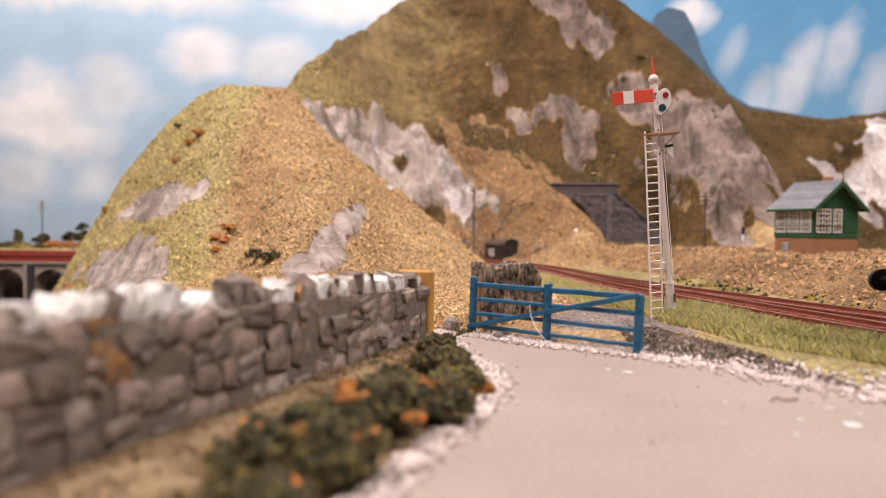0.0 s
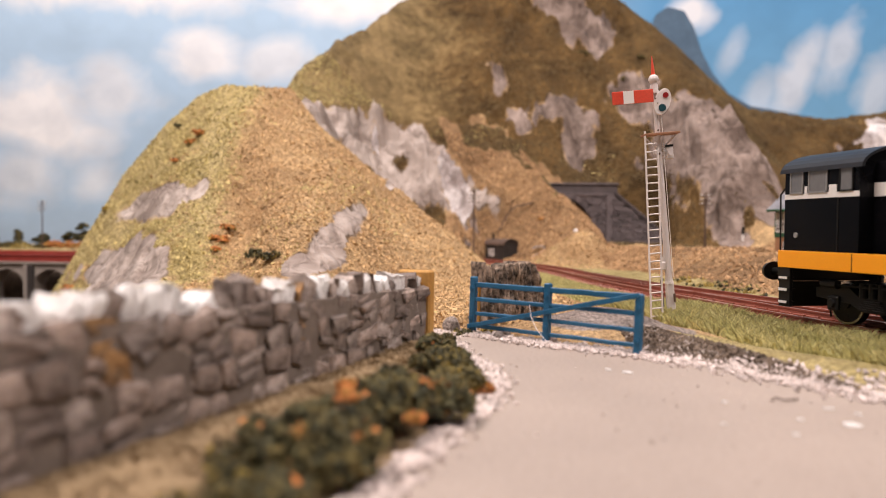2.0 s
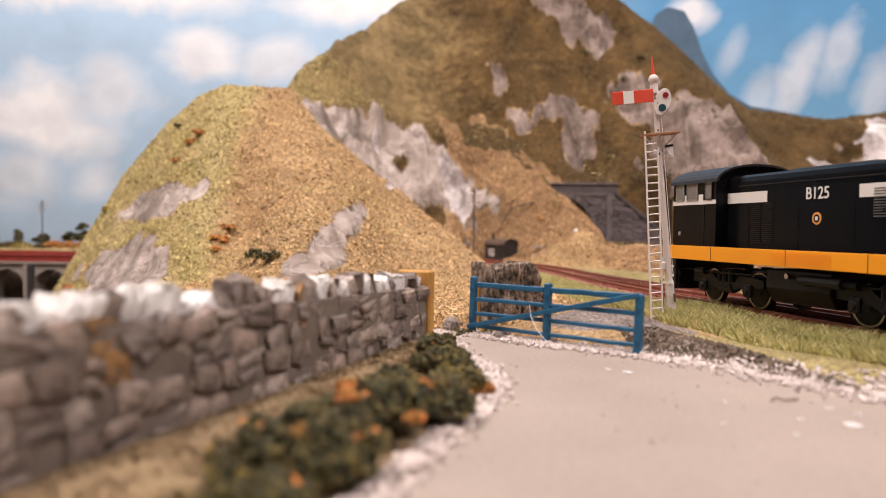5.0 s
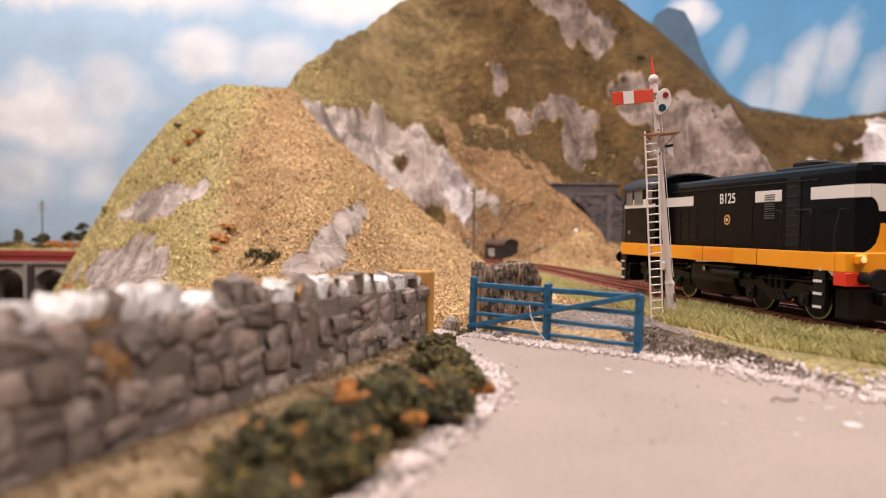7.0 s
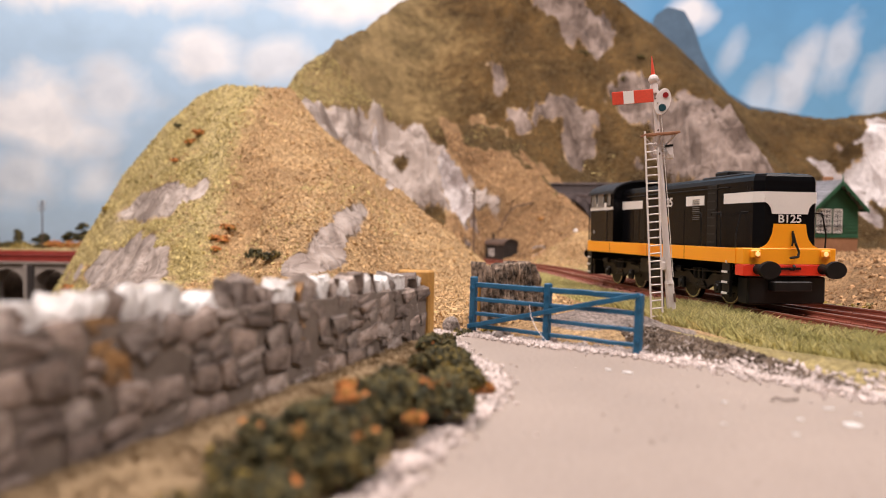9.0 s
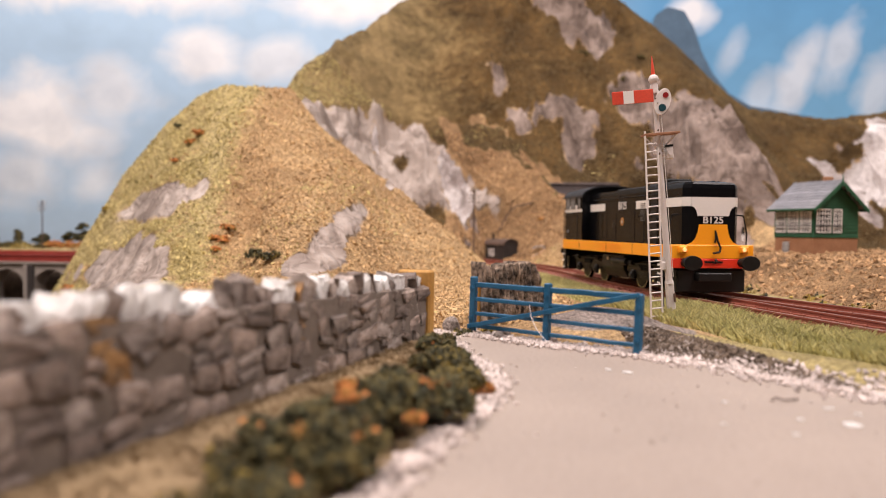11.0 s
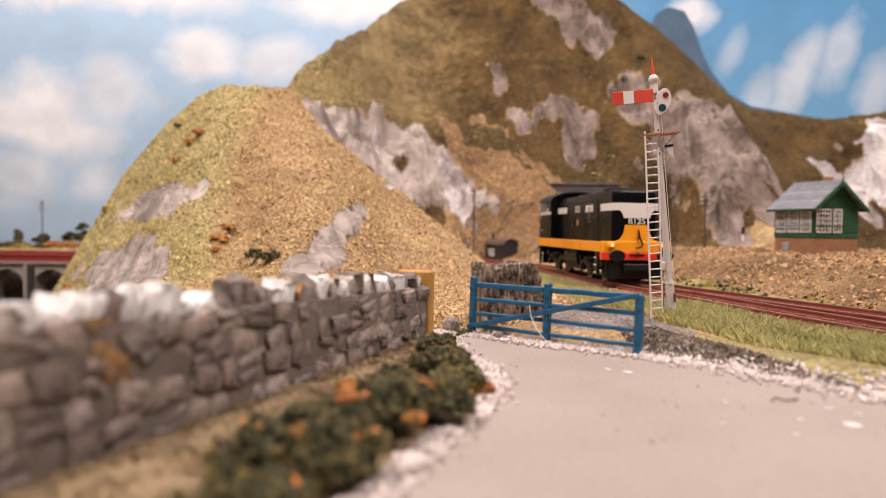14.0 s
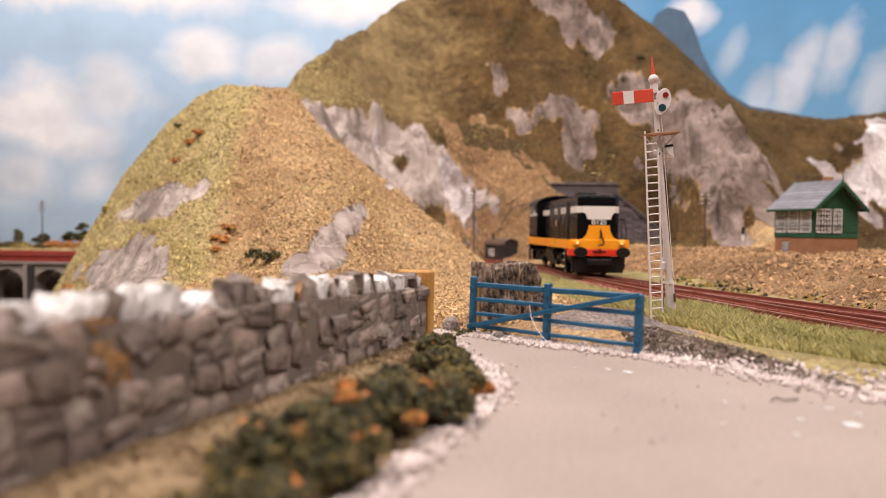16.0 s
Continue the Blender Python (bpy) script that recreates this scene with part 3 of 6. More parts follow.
def ground_scatter():
    x, y = scatter_over(210000, -330, 190, 222, 830, 0.5)
    keep = np.abs(x / y + 0.12) < 0.42
    x, y = x[keep], y[keep]
    p = on_ground(x, y)
    kind = pick_turf(p[:, 0], p[:, 1], p[:, 2])
    kind = np.where((kind == G_OLIVE) & (fell_share(p[:, 0], p[:, 1], p[:, 2]) > rng.uniform(0, 1, len(p))), G_GREEN, kind)
    kind = np.where((kind == G_TURF) & (mead_share(p[:, 0], p[:, 1], p[:, 2]) > rng.uniform(0, 1, len(p))), G_GREEN, kind)
    ok = np.isin(kind, (G_TURF, G_GREEN, G_OLIVE, G_RUBBLE))
    p, kind = p[ok], kind[ok]
    kind = np.where(kind == G_RUBBLE, 3, kind)
    size = rng.uniform(0.36, 0.82, len(p)) * (1 + 1.1 * rng.uniform(0, 1, len(p)) ** 3) * np.where(p[:, 1] > 640, 1.3, 1.15)
    p[:, 2] -= 0.15
    tagged(new("scatter", grains("scatter", p, size, [M_TURF, M_TURFG, M_OLIVE, M_RUBBLE], kind, stretch=(1.2, 0.9, 0.8))), "coarse tan scatter material glued over the hills", "scatter", kind="stuff")
    x, y = scatter_over(16000, 100, 560, 250, 640, 0.6)
    p = on_ground(x, y)
    ok = (pick_turf(p[:, 0], p[:, 1], p[:, 2]) == G_RUBBLE) & (x / y < 0.68)
    p = p[ok]
    tagged(new("rubble", grains("rubble", p, rng.uniform(0.7, 1.9, len(p)), [M_RUBBLE], shape="octa", stretch=(1.3, 0.9, 0.6))), "brown broken rubble on the embankment", "rubble", kind="stuff")
    x, y = scatter_over(52000, 20, 560, 620, 1060)
    p = on_ground(x, y)
    ok = (pick_turf(p[:, 0], p[:, 1], p[:, 2]) == G_OLIVE) & (fell_share(p[:, 0], p[:, 1], p[:, 2]) < rng.uniform(0, 1, len(p)))
    p = p[ok]
    tagged(new("scatter", grains("scatter", p, rng.uniform(0.6, 1.5, len(p)), [M_OLIVE])), "olive brown scatter material on the mountain", "scatter", kind="stuff")


ground_scatter()


def gravel():
    n = 5200
    x = rng.uniform(-4, 150, n)
    off = rng.normal(0, 1, n) * np.interp(x, [0, 45, 60, 90], [2.0, 2.2, 3.2, 5.0])
    x2 = x + 0.6 * off
    y = edge_y(x) + 0.8 * off + np.interp(x, [0, 50, 90], [0.5, 2, 3])
    z = np.maximum(height(x2, y), 0.0) + 0.3
    p = np.stack([x2, y, z], -1)
    # along the foot of the verge
    m = 1500
    s = rng.uniform(0, 1, m)
    vx, vy = verge_edge(s)
    q = np.stack([vx + rng.normal(0.8, 1.6, m), vy + rng.normal(0, 2, m), np.full(m, 0.25)], -1)
    p = np.concatenate([p, q])
    tagged(new("gravel", grains("gravel", p, rng.uniform(0.35, 0.75, len(p)) * (1 + 0.7 * rng.uniform(0, 1, len(p)) ** 4), [M_GRAVEL], shape="octa", stretch=(1.1, 0.9, 0.8))), "pale pinkish gravel along the rim of the yard", "gravel", kind="stuff")


def verge_edge(s):
    return np.interp(s, [0, 0.3, 0.5, 0.62, 0.75, 1], [-22, -9, 0, 8, 11, 0]), np.interp(s, [0, 0.3, 0.5, 0.62, 0.75, 1], [30, 82, 110, 132, 152, 206])


gravel()


def blades(name, x, y, z, hgt, mat, wid=0.17, lean=0.45):
    n = len(x)
    a = rng.uniform(0, 2 * np.pi, n)
    dx, dy = np.cos(a) * wid, np.sin(a) * wid
    l = rng.normal(0, lean, (n, 2)) * hgt[:, None]
    b = np.stack([x, y, z], -1)
    v = np.stack([b - np.stack([dx, dy, 0 * dx], -1), b + np.stack([dx, dy, 0 * dx], -1),
                  b + np.stack([dx * 0.6 + l[:, 0] * 0.4, dy * 0.6 + l[:, 1] * 0.4, hgt * 0.6], -1), b + np.stack([l[:, 0], l[:, 1], hgt], -1)], 1)
    f = (np.array([(0, 1, 2), (0, 2, 3)])[None] + (np.arange(n) * 4)[:, None, None]).reshape(-1, 3)
    return mesh_of(name, v.reshape(-1, 3), f, mat)


def grass():
    n = 70000
    y = rng.uniform(120, 520, n) ** 1.0
    off = rng.uniform(13, 52, n)
    x = np.interp(y, TRACK[:420, 1], TRACK[:420, 0]) - off
    past = y - edge_y(x)
    dens = fbm(x, y, 16, 51)
    keep = (past > np.where(y < 260, np.interp(x, [60, 72, 84, 96], [36, 24, 6, 3]) + 7 * dens, 20)) & (x > 25) & (np.hypot((x - 51) / 23, (y - 219) / 14) > 1.0) & ((y < 300) | (rng.uniform(0, 1, n) < 0.5))
    x, y, dens = x[keep], y[keep], dens[keep]
    h = rng.uniform(1.2, 5.0, len(x)) * np.where(y < 300, 1.0 + 0.4 * dens, 0.5)
    tagged(new("grass", blades("grass", x, y, height(x, y) - 0.2, h, M_GRASS)), "pale green static grass beside the track", "grass", kind="stuff")
    x, y = scatter_over(5000, 110, 240, 220, 480)
    dt, _ = dist_to(TRACK[::12], x, y)
    ok = (dt > 46) & (dt < 66) & (fbm(x, y, 20, 53) > -0.05)
    x, y = x[ok], y[ok]
    tagged(new("grass", grains("tufts", on_ground(x, y, 0.6), rng.uniform(0.6, 1.6, len(x)), [M_YELLOW, M_BUSH, M_LAWN], rng.integers(0, 3, len(x)))), "olive and yellow tufts at the foot of the bank", "grass", kind="stuff")
    x, y = scatter_over(24000, 50, 96, 100, 245)
    past = y - edge_y(x)
    ok = (past > 2) & (past < np.interp(x, [50, 60, 72, 82, 83], [38, 40, 24, 9, 0])) & (fbm(x, y, 14, 57) > -0.25) & (np.hypot((x - 51) / 22, (y - 219) / 13) > 1)
    x, y = x[ok], y[ok]
    tagged(new("soil", grains("soil", on_ground(x, y, 0.2), rng.uniform(0.3, 1.0, len(x)), [M_SOIL, M_GREYB, M_YELLOW], rng.choice([0, 0, 0, 0, 0, 0, 0, 1], len(x)))), "dark crumbly soil and moss behind the gravel", "soil", kind="stuff")


grass()


# ---- foliage clumps ----
M_OLIVEF = surf("olive_foliage", (0.062, 0.050, 0.015), (0.19, 0.145, 0.046), 5, 1.0, 0.9, bump=0.7, depth=0.5, island=0.4)
def foliage(name, blobs_, n, size, mats, weights, parent=None, label=""):
    """Small crumbs packed over a few lumps; blobs_: centre and radius."""
    pts = []
    for cx, cy, cz, r in blobs_:
        k = max(int(n * r * r / sum(b[3] ** 2 for b in blobs_)), 8)
        d = rng.normal(size=(k, 3))
        d /= np.linalg.norm(d, axis=1)[:, None]
        d[:, 2] = np.abs(d[:, 2]) * 1.0 - 0.25
        rad = r * (0.55 + 0.5 * rng.uniform(0, 1, (k, 1)) ** 0.6)
        pts.append(np.array([[cx, cy, cz]]) + d * rad)
    pts = np.concatenate(pts)
    low = min(b[2] - b[3] for b in blobs_)
    pts[:, 2] = np.maximum(pts[:, 2], min(b[2] for b in blobs_) - 0.2 * blobs_[0][3])
    idx = rng.choice(len(mats), len(pts), p=weights)
    ob = new(name, grains(name, pts, rng.uniform(0.6, 1.3, len(pts)) * size, mats, idx))
    if parent:
        ob.parent = parent
    if label:
        tagged(ob, label)
    return ob


def bush(x, y, z, r, tone, label, n=500, crumb=0.9, group=""):
    th = thing("bush", label, "bush", mpose(x, y, z), group)
    lumps = [(rng.normal(0, 0.45) * r, rng.normal(0, 0.45) * r, r * rng.uniform(0.25, 0.6), r * rng.uniform(0.45, 0.75)) for _ in range(5)]
    mats, w = {"dark": ([M_BUSH, M_OLIVEF, M_RUST], [0.60, 0.385, 0.015]), "olive": ([M_BUSH, M_OLIVEF, M_YELLOW], [0.40, 0.50, 0.10]),
               "orange": ([M_RUST, M_YELLOW, M_BUSH], [0.75, 0.2, 0.05]), "yellow": ([M_YELLOW, M_BUSH, M_TURFG], [0.7, 0.1, 0.2])}[tone]
    foliage("foliage", lumps, n, crumb, mats, w, th)
    part("stem", rod((0, 0, -0.5), (0, 0, r * 0.5), r * 0.12, r * 0.05, 6), M_WOOD, th)
    return th


# ---- dry stone wall, verge and hedge bottom ----
WALL_A, WALL_B = Vector((-7.6, 203.0, 0)), Vector((-79.0, 10.0, 0))
WALL_LEN = (WALL_B - WALL_A).length
WALL_M = Matrix.Translation(WALL_A * MM) @ Matrix.Rotation(math.atan2(*(WALL_B - WALL_A).yx), 4, "Z")


def stone_shapes(k, mat):
    out = []
    for i in range(k):
        bm = bmesh.new()
        bmesh.ops.create_cube(bm, size=1)
        bmesh.ops.bevel(bm, geom=bm.edges[:], offset=0.11, segments=1, affect="EDGES")
        for v in bm.verts:
            v.co += Vector(rng.uniform(-0.15, 0.15, 3))
        bmesh.ops.scale(bm, vec=(MM, MM, MM), verts=bm.verts)
        me = bpy.data.meshes.new("stone")
        bm.to_mesh(me)
        bm.free()
        me.materials.append(mat)
        out.append(me)
    return out


def rise(x):
    return 1 + 0.0019 * max(x, 0)


def piece(name, me, parent, x, y, z, sx, sy, sz, rz=0.0, ry=0.0):
    ob = new(name, me)
    ob.parent = parent
    ob.matrix_basis = pose(x * MM, y * MM, z * MM, 0, ry, rz) @ Matrix.Diagonal((sx, sy, sz, 1))
    return ob


M_STONEP = surf("pale_wall_stone", (0.16, 0.122, 0.10), (0.50, 0.415, 0.365), 0.6, 0.16, 0.85, bump=0.9, depth=0.6, spread=0.17, obj=0.3)
M_STONEO = surf("lichen_orange_stone", (0.13, 0.085, 0.05), (0.44, 0.235, 0.085), 0.8, 0.16, 0.85, bump=0.9, depth=0.6, spread=0.17, obj=0.3)
M_STONEW = surf("whitewashed_stone", (0.66, 0.62, 0.59), (0.92, 0.90, 0.87), 0.8, 0.16, 0.8, bump=0.7, depth=0.5, spread=0.13)


def dry_wall():
    th = thing("dry_stone_wall", "grey dry stone wall with white-topped coping stones", "wall", WALL_M)
    part("core", prism([(0.6, -0.5), (WALL_LEN, -0.5), (WALL_LEN, 15 * rise(WALL_LEN)), (0.6, 15)], -3.85, 3.85), M_MORTAR, th)
    part("wall_end", box(-2.4, 1.4, -4.9, 4.9, -0.3, 19.6, 0.5), M_OCHRE, th, "ochre painted end of the wall")
    kinds = [stone_shapes(5, m) for m in (M_STONE, M_STONEP, M_STONEO)]
    z = 0.0
    for hgt in (4.3, 4.0, 3.7, 3.4):
        for side in (1, -1):
            x = 1.3
            while x < (152 if side > 0 else 30):
                ln = rng.uniform(3.6, 9.5)
                k = kinds[rng.choice(3, p=[0.58, 0.37, 0.05])]
                split = rng.uniform() < 0.28
                for j in range(2 if split else 1):
                    hh = hgt / 2 if split else hgt
                    zz = z + hh * (j + 0.5)
                    piece("stone", k[rng.integers(5)], th, x + ln / 2 + rng.uniform(-0.5, 0.5), side * (2.9 + rng.uniform(-0.5, 0.55)), zz * rise(x) + rng.uniform(-0.35, 0.35), ln - 0.35, 2.6, (hh * rise(x) - 0.25) * rng.uniform(0.85, 1.15), rng.uniform(-7, 7), rng.uniform(-15, 15))
                x += ln
        z += hgt
    white = stone_shapes(4, M_STONEW)
    x = 1.6
    while x < WALL_LEN:
        ln = rng.uniform(2.2, 4.6)
        k = white if rng.uniform() < 0.38 else kinds[rng.choice(3, p=[0.5, 0.42, 0.08])]
        hh = rng.uniform(3.4, 6.2)
        piece("coping_stone", k[rng.integers(4)], th, x + ln / 2, rng.uniform(-0.5, 0.5), 14.6 * rise(x) + hh / 2 - 0.6, ln - 0.1, rng.uniform(4.2, 6.4), hh, rng.uniform(-16, 16), rng.uniform(-26, 26))
        x += ln


dry_wall()


def verge():
    n, k = 90, 18
    v, f = [], []
    for i in range(n):
        s = i / (n - 1)
        a = WALL_B.lerp(WALL_A, s)
        ex, ey = verge_edge(s)
        for j in range(k):
            t = j / (k - 1)
            x, y = a.x + (ex - a.x) * t, a.y + (ey - a.y) * t
            z = -0.1 + 2.4 * math.sin(math.pi * min(t * 0.9 + 0.1, 1)) * (0.55 + 0.45 * min(1, (1 - s) * 4)) + 0.7 * noise.noise((x / 6, y / 6, 0))
            v.append((x, y, z if j < k - 1 else -0.8))
    for i in range(n - 1):
        for j in range(k - 1):
            a = i * k + j
            f.append((a, a + 1, a + k + 1, a + k))
    tagged(new("verge", mesh_of("verge", v, f, M_VERGE, smooth=True)), "tan scatter verge at the foot of the stone wall", "verge", kind="structure")


verge()


def dry_grass():
    n = 9000
    s, t = rng.uniform(0.15, 1, n), rng.uniform(0.03, 0.9, n)
    ax, ay = WALL_B.x + (WALL_A.x - WALL_B.x) * s, WALL_B.y + (WALL_A.y - WALL_B.y) * s
    ex, ey = verge_edge(s)
    z = -0.1 + 2.4 * np.sin(np.pi * np.minimum(t * 0.9 + 0.1, 1)) * (0.55 + 0.45 * np.minimum(1, (1 - s) * 4)) - 0.6
    tagged(new("dry_grass", blades("dry_grass", ax + (ex - ax) * t, ay + (ey - ay) * t, z, rng.uniform(0.8, 1.7, n), M_VERGE, 0.16, 0.9)), "short tan dry grass fibres on the verge", "grass", kind="stuff")


dry_grass()
for x, y, z, r, tone in ((-12, 98, 2.0, 6.5, "dark"), (-19, 87, 2, 6.0, "dark"), (-6.5, 107, 2, 6.5, "dark"), (-2.5, 118, 1.5, 6.0, "dark"), (-8, 117, 3, 4.5, "olive"),
                         (2.5, 134, 1.2, 5.2, "olive"), (0.5, 146, 1.5, 5.2, "dark"), (0.5, 160, 1.0, 4.6, "olive"), (-1.0, 174, 1.0, 4.2, "dark"), (-0.5, 188, 0.8, 3.4, "dark"), (-14, 86, 0.5, 5.0, "dark"), (-20, 75, 0.5, 5.0, "dark"),
                         (-15, 93, 3, 5.5, "dark"), (-9, 110, 3.5, 5, "dark"), (-21, 80, 0.8, 4.0, "olive"), (-24, 73, 0.6, 4.0, "olive"),
                         (7.0, 135, 0.4, 2.0, "orange"), (0.5, 117, 5.2, 1.6, "orange"), (-12.5, 98, 7.6, 1.5, "orange"), (-3.0, 110, 7.0, 1.3, "orange"), (1.0, 141, 4.2, 2.8, "olive"),
                         (-11, 112, 2.0, 5.0, "dark"), (-15, 104, 2.0, 5.0, "dark"), (-20, 94, 1.5, 4.4, "dark"), (-24, 84, 1.0, 4.0, "olive"), (-8, 122, 2.0, 4.4, "olive"), (-14, 108, 7.0, 1.3, "orange"), (-17, 86, 6.0, 1.3, "orange"), (-4, 100, 4.5, 1.3, "orange")):
    names = {"dark": "dark green foam bush on the verge", "olive": "olive green foam bush on the verge", "orange": "small rust orange foam bush on the verge", "yellow": "small yellow foam bush on the verge"}
    bush(x, y, z, r, tone, names[tone], 1300 if r > 4 else 240, 0.6 if r > 4 else 0.45, "bushes on the verge")


# ---- gate ----
def gate():
    a, b = Vector((9.0, 216.0, 0)), Vector((49.0, 182.0, 0))
    ln = (b - a).length
    th = thing("field_gate", "blue painted wooden field gate standing at the yard rim", "gate", Matrix.Translation(a * MM) @ Matrix.Rotation(math.atan2(b.y - a.y, b.x - a.x), 4, "Z"))
    for x, h in ((0, 17.2), (ln * 0.49, 17.4), (ln, 17.0)):
        bm = box(x - 0.95, x + 0.95, -0.95, 0.95, -0.4, h, 0.3)
        for z in (5.2, h - 3.2):
            rod((x, -1.0, z), (x, -1.35, z), 0.6, 0.6, 8, bm)
        p = part("post", bm, M_BLUE, th)
        p.matrix_basis = pose(0, 0, 0, 0, 1.6, 0)
    for z, h in ((2.6, 1.1), (6.4, 1.1), (10.6, 1.2), (14.8, 1.5)):
        for x0, x1 in ((0.8, ln * 0.49 - 0.8), (ln * 0.49 + 0.8, ln - 0.8)):
            bm = box(x0, x1, -0.45, 0.45, z - h / 2, z + h / 2, 0.2)
            bmesh.ops.subdivide_edges(bm, edges=[e for e in bm.edges if e.calc_length() > 8], cuts=6)
            for v in bm.verts:
                v.co.z += 0.18 * noise.noise((v.co.x / 3, z, 0))
            part("rail", bm, M_BLUE, th)
    part("brace", prism([(-1.2, 1.6), (-1.2, 3.0), (ln - 1, 15.6), (ln + 0.6, 15.9), (ln + 0.6, 14.6), (ln - 1, 14.2)], -1.25, -0.5, "y", 0.15), M_BLUE, th)


gate()


def tube(points, r, seg=6, closed=False):
    bm = None
    for p, q in zip(points[:-1], points[1:]):
        bm = rod(p, q, r, None, seg, bm)
    return bm


part("string", tube([(23.5, 196, 11), (23.8, 195, 8), (25, 193, 5), (27, 191, 2.4), (29.5, 189, 0.8)], 0.09), M_WHITE, None)
tagged(bpy.data.objects["string"], "loose white thread hanging at the blue gate", "thread")


# ---- rough stub and boulders behind the gate ----
def lump(name, sx, sy, sz, x, y, z, mat, label, cat, rough=0.18, sub=3, group=""):
    bm = bmesh.new()
    bmesh.ops.create_icosphere(bm, subdivisions=sub, radius=1)
    sd = rng.uniform(0, 50)
    for v in bm.verts:
        v.co *= 1 + rough * noise.noise(v.co * 1.6 + Vector((sd, 0, 0)))
        v.co = Vector((v.co.x * sx, v.co.y * sy, v.co.z * sz))
    ob = part(name, bm, mat, None, smooth=True)
    ob.matrix_basis = mpose(x, y, z, 0, 0, rng.uniform(0, 90))
    return tagged(ob, label, cat, group)


def bark_stub():
    th = thing("stub_wall", "rough brown bark-like stub of wall behind the gate", "wall", mpose(10.5, 225, 0, 0, 0, 30))
    nx, nz = 70, 40
    v, f = [], []
    for s, yo in ((0, -1), (1, 1)):
        for i in range(nx):
            for j in range(nz):
                t, w = i / (nx - 1), j / (nz - 1)
                top = 20.5 - 2.2 * math.exp(-((t - 0.22) / 0.1) ** 2) - 9.5 * max(0, t - 0.80) / 0.2 + 1.5 * noise.noise((t * 22, 0, 0))
                rib = abs(noise.noise((t * 13, w * 1.6, s * 5))) * 3.4 + abs(noise.noise((t * 34, w * 4, s * 5 + 3))) * 1.7
                v.append((t * 24, yo * (3.6 * (1 - 0.35 * w) + rib), -0.5 + (top + 0.5) * w))
    for s in (0, 1):
        o = s * nx * nz
        for i in range(nx - 1):
            for j in range(nz - 1):
                a = o + i * nz + j
                q = (a, a + nz, a + nz + 1, a + 1)
                f.append(q if s == 0 else q[::-1])
    o = nx * nz
    for i in range(nx - 1):
        a, b = i * nz + nz - 1, (i + 1) * nz + nz - 1
        f.append((a, b, o + b, o + a))
    for i in (0, nx - 1):
        for j in range(nz - 1):
            a = i * nz + j
            f.append((a, a + 1, o + a + 1, o + a))
    ob = new("stub", mesh_of("stub", v, f, M_BARK))
    ob.parent = th
    part("end_face", box(-0.9, 0.4, -2.4, 2.4, -0.4, 15.0, 0.4), M_OCHRE, th, "ochre brown end of the stub")


bark_stub()
lump("boulder", 2.6, 2.4, 2.8, 2.8, 219, 2.0, M_STONEP, "rounded brown boulder beside the gate post", "boulder")
lump("boulder", 6.0, 2.0, 1.3, 17.5, 211, 0.9, M_STONEP, "flat grey stone lying under the gate", "boulder")
lump("boulder", 2.6, 1.2, 0.9, 30.5, 201, 0.8, M_STONE, "flat grey stone lying under the gate", "boulder")
bush(7, 213, -0.3, 2.2, "dark", "dark green tuft at the foot of the gate post", 160, 0.4)
bush(4.5, 215.5, -0.3, 2.0, "olive", "olive tuft beside the boulder", 140, 0.4)
bush(15, 218, 0, 2.4, "yellow", "yellow green tuft behind the gate", 160, 0.4)
for x, y, rx, ry in ((41, 160, 1.1, 0.5), (37.5, 163, 0.7, 0.35), (67, 118, 1.5, 0.7), (69, 129, 0.8, 0.3), (55, 112, 0.5, 0.3), (60, 121, 0.5, 0.3), (72, 125, 0.6, 0.2), (46, 118, 0.35, 0.3), (52, 133, 0.5, 0.25)):
    bm = bmesh.new()
    bmesh.ops.create_circle(bm, cap_ends=True, segments=14, radius=1)
    for v in bm.verts:
        v.co = Vector((v.co.x * rx * rng.uniform(0.8, 1.2), v.co.y * ry * 2 * rng.uniform(0.8, 1.2), 0.03))
    e = bmesh.ops.extrude_face_region(bm, geom=bm.faces[:])
    bmesh.ops.translate(bm, verts=[g for g in e["geom"] if isinstance(g, bmesh.types.BMVert)], vec=(0, 0, 0.12))
    o = part("paint_spot", bm, M_STONEW, None)
    o.matrix_basis = mpose(x, y, 0)
    tagged(o, "small white paint spot on the yard surface", "paint spot", "spots on the yard")


def stray_crumbs():
    n = 70
    x, y = rng.uniform(8, 95, n), rng.uniform(75, 185, n)
    ok = y < edge_y(x) - 2
    p = np.stack([x, y, 0 * x + 0.12], -1)[ok]
    tagged(new("crumbs", grains("crumbs", p, rng.uniform(0.1, 0.28, len(p)), [M_GRAVEL, M_GREYB, M_BARK], rng.choice([0, 0, 1, 1, 2], len(p)), "octa")), "stray crumbs of grit on the yard surface", "grit", kind="stuff")


stray_crumbs()
part("twig", tube([(60.5, 133, 0.3), (61.5, 133.4, 0.9), (63, 133, 0.5), (65, 133.6, 0.6), (66.4, 135, 0.4)], 0.16, 5), M_WOOD, None)
tagged(bpy.data.objects["twig"], "tiny dark twig lying on the yard surface", "twig")
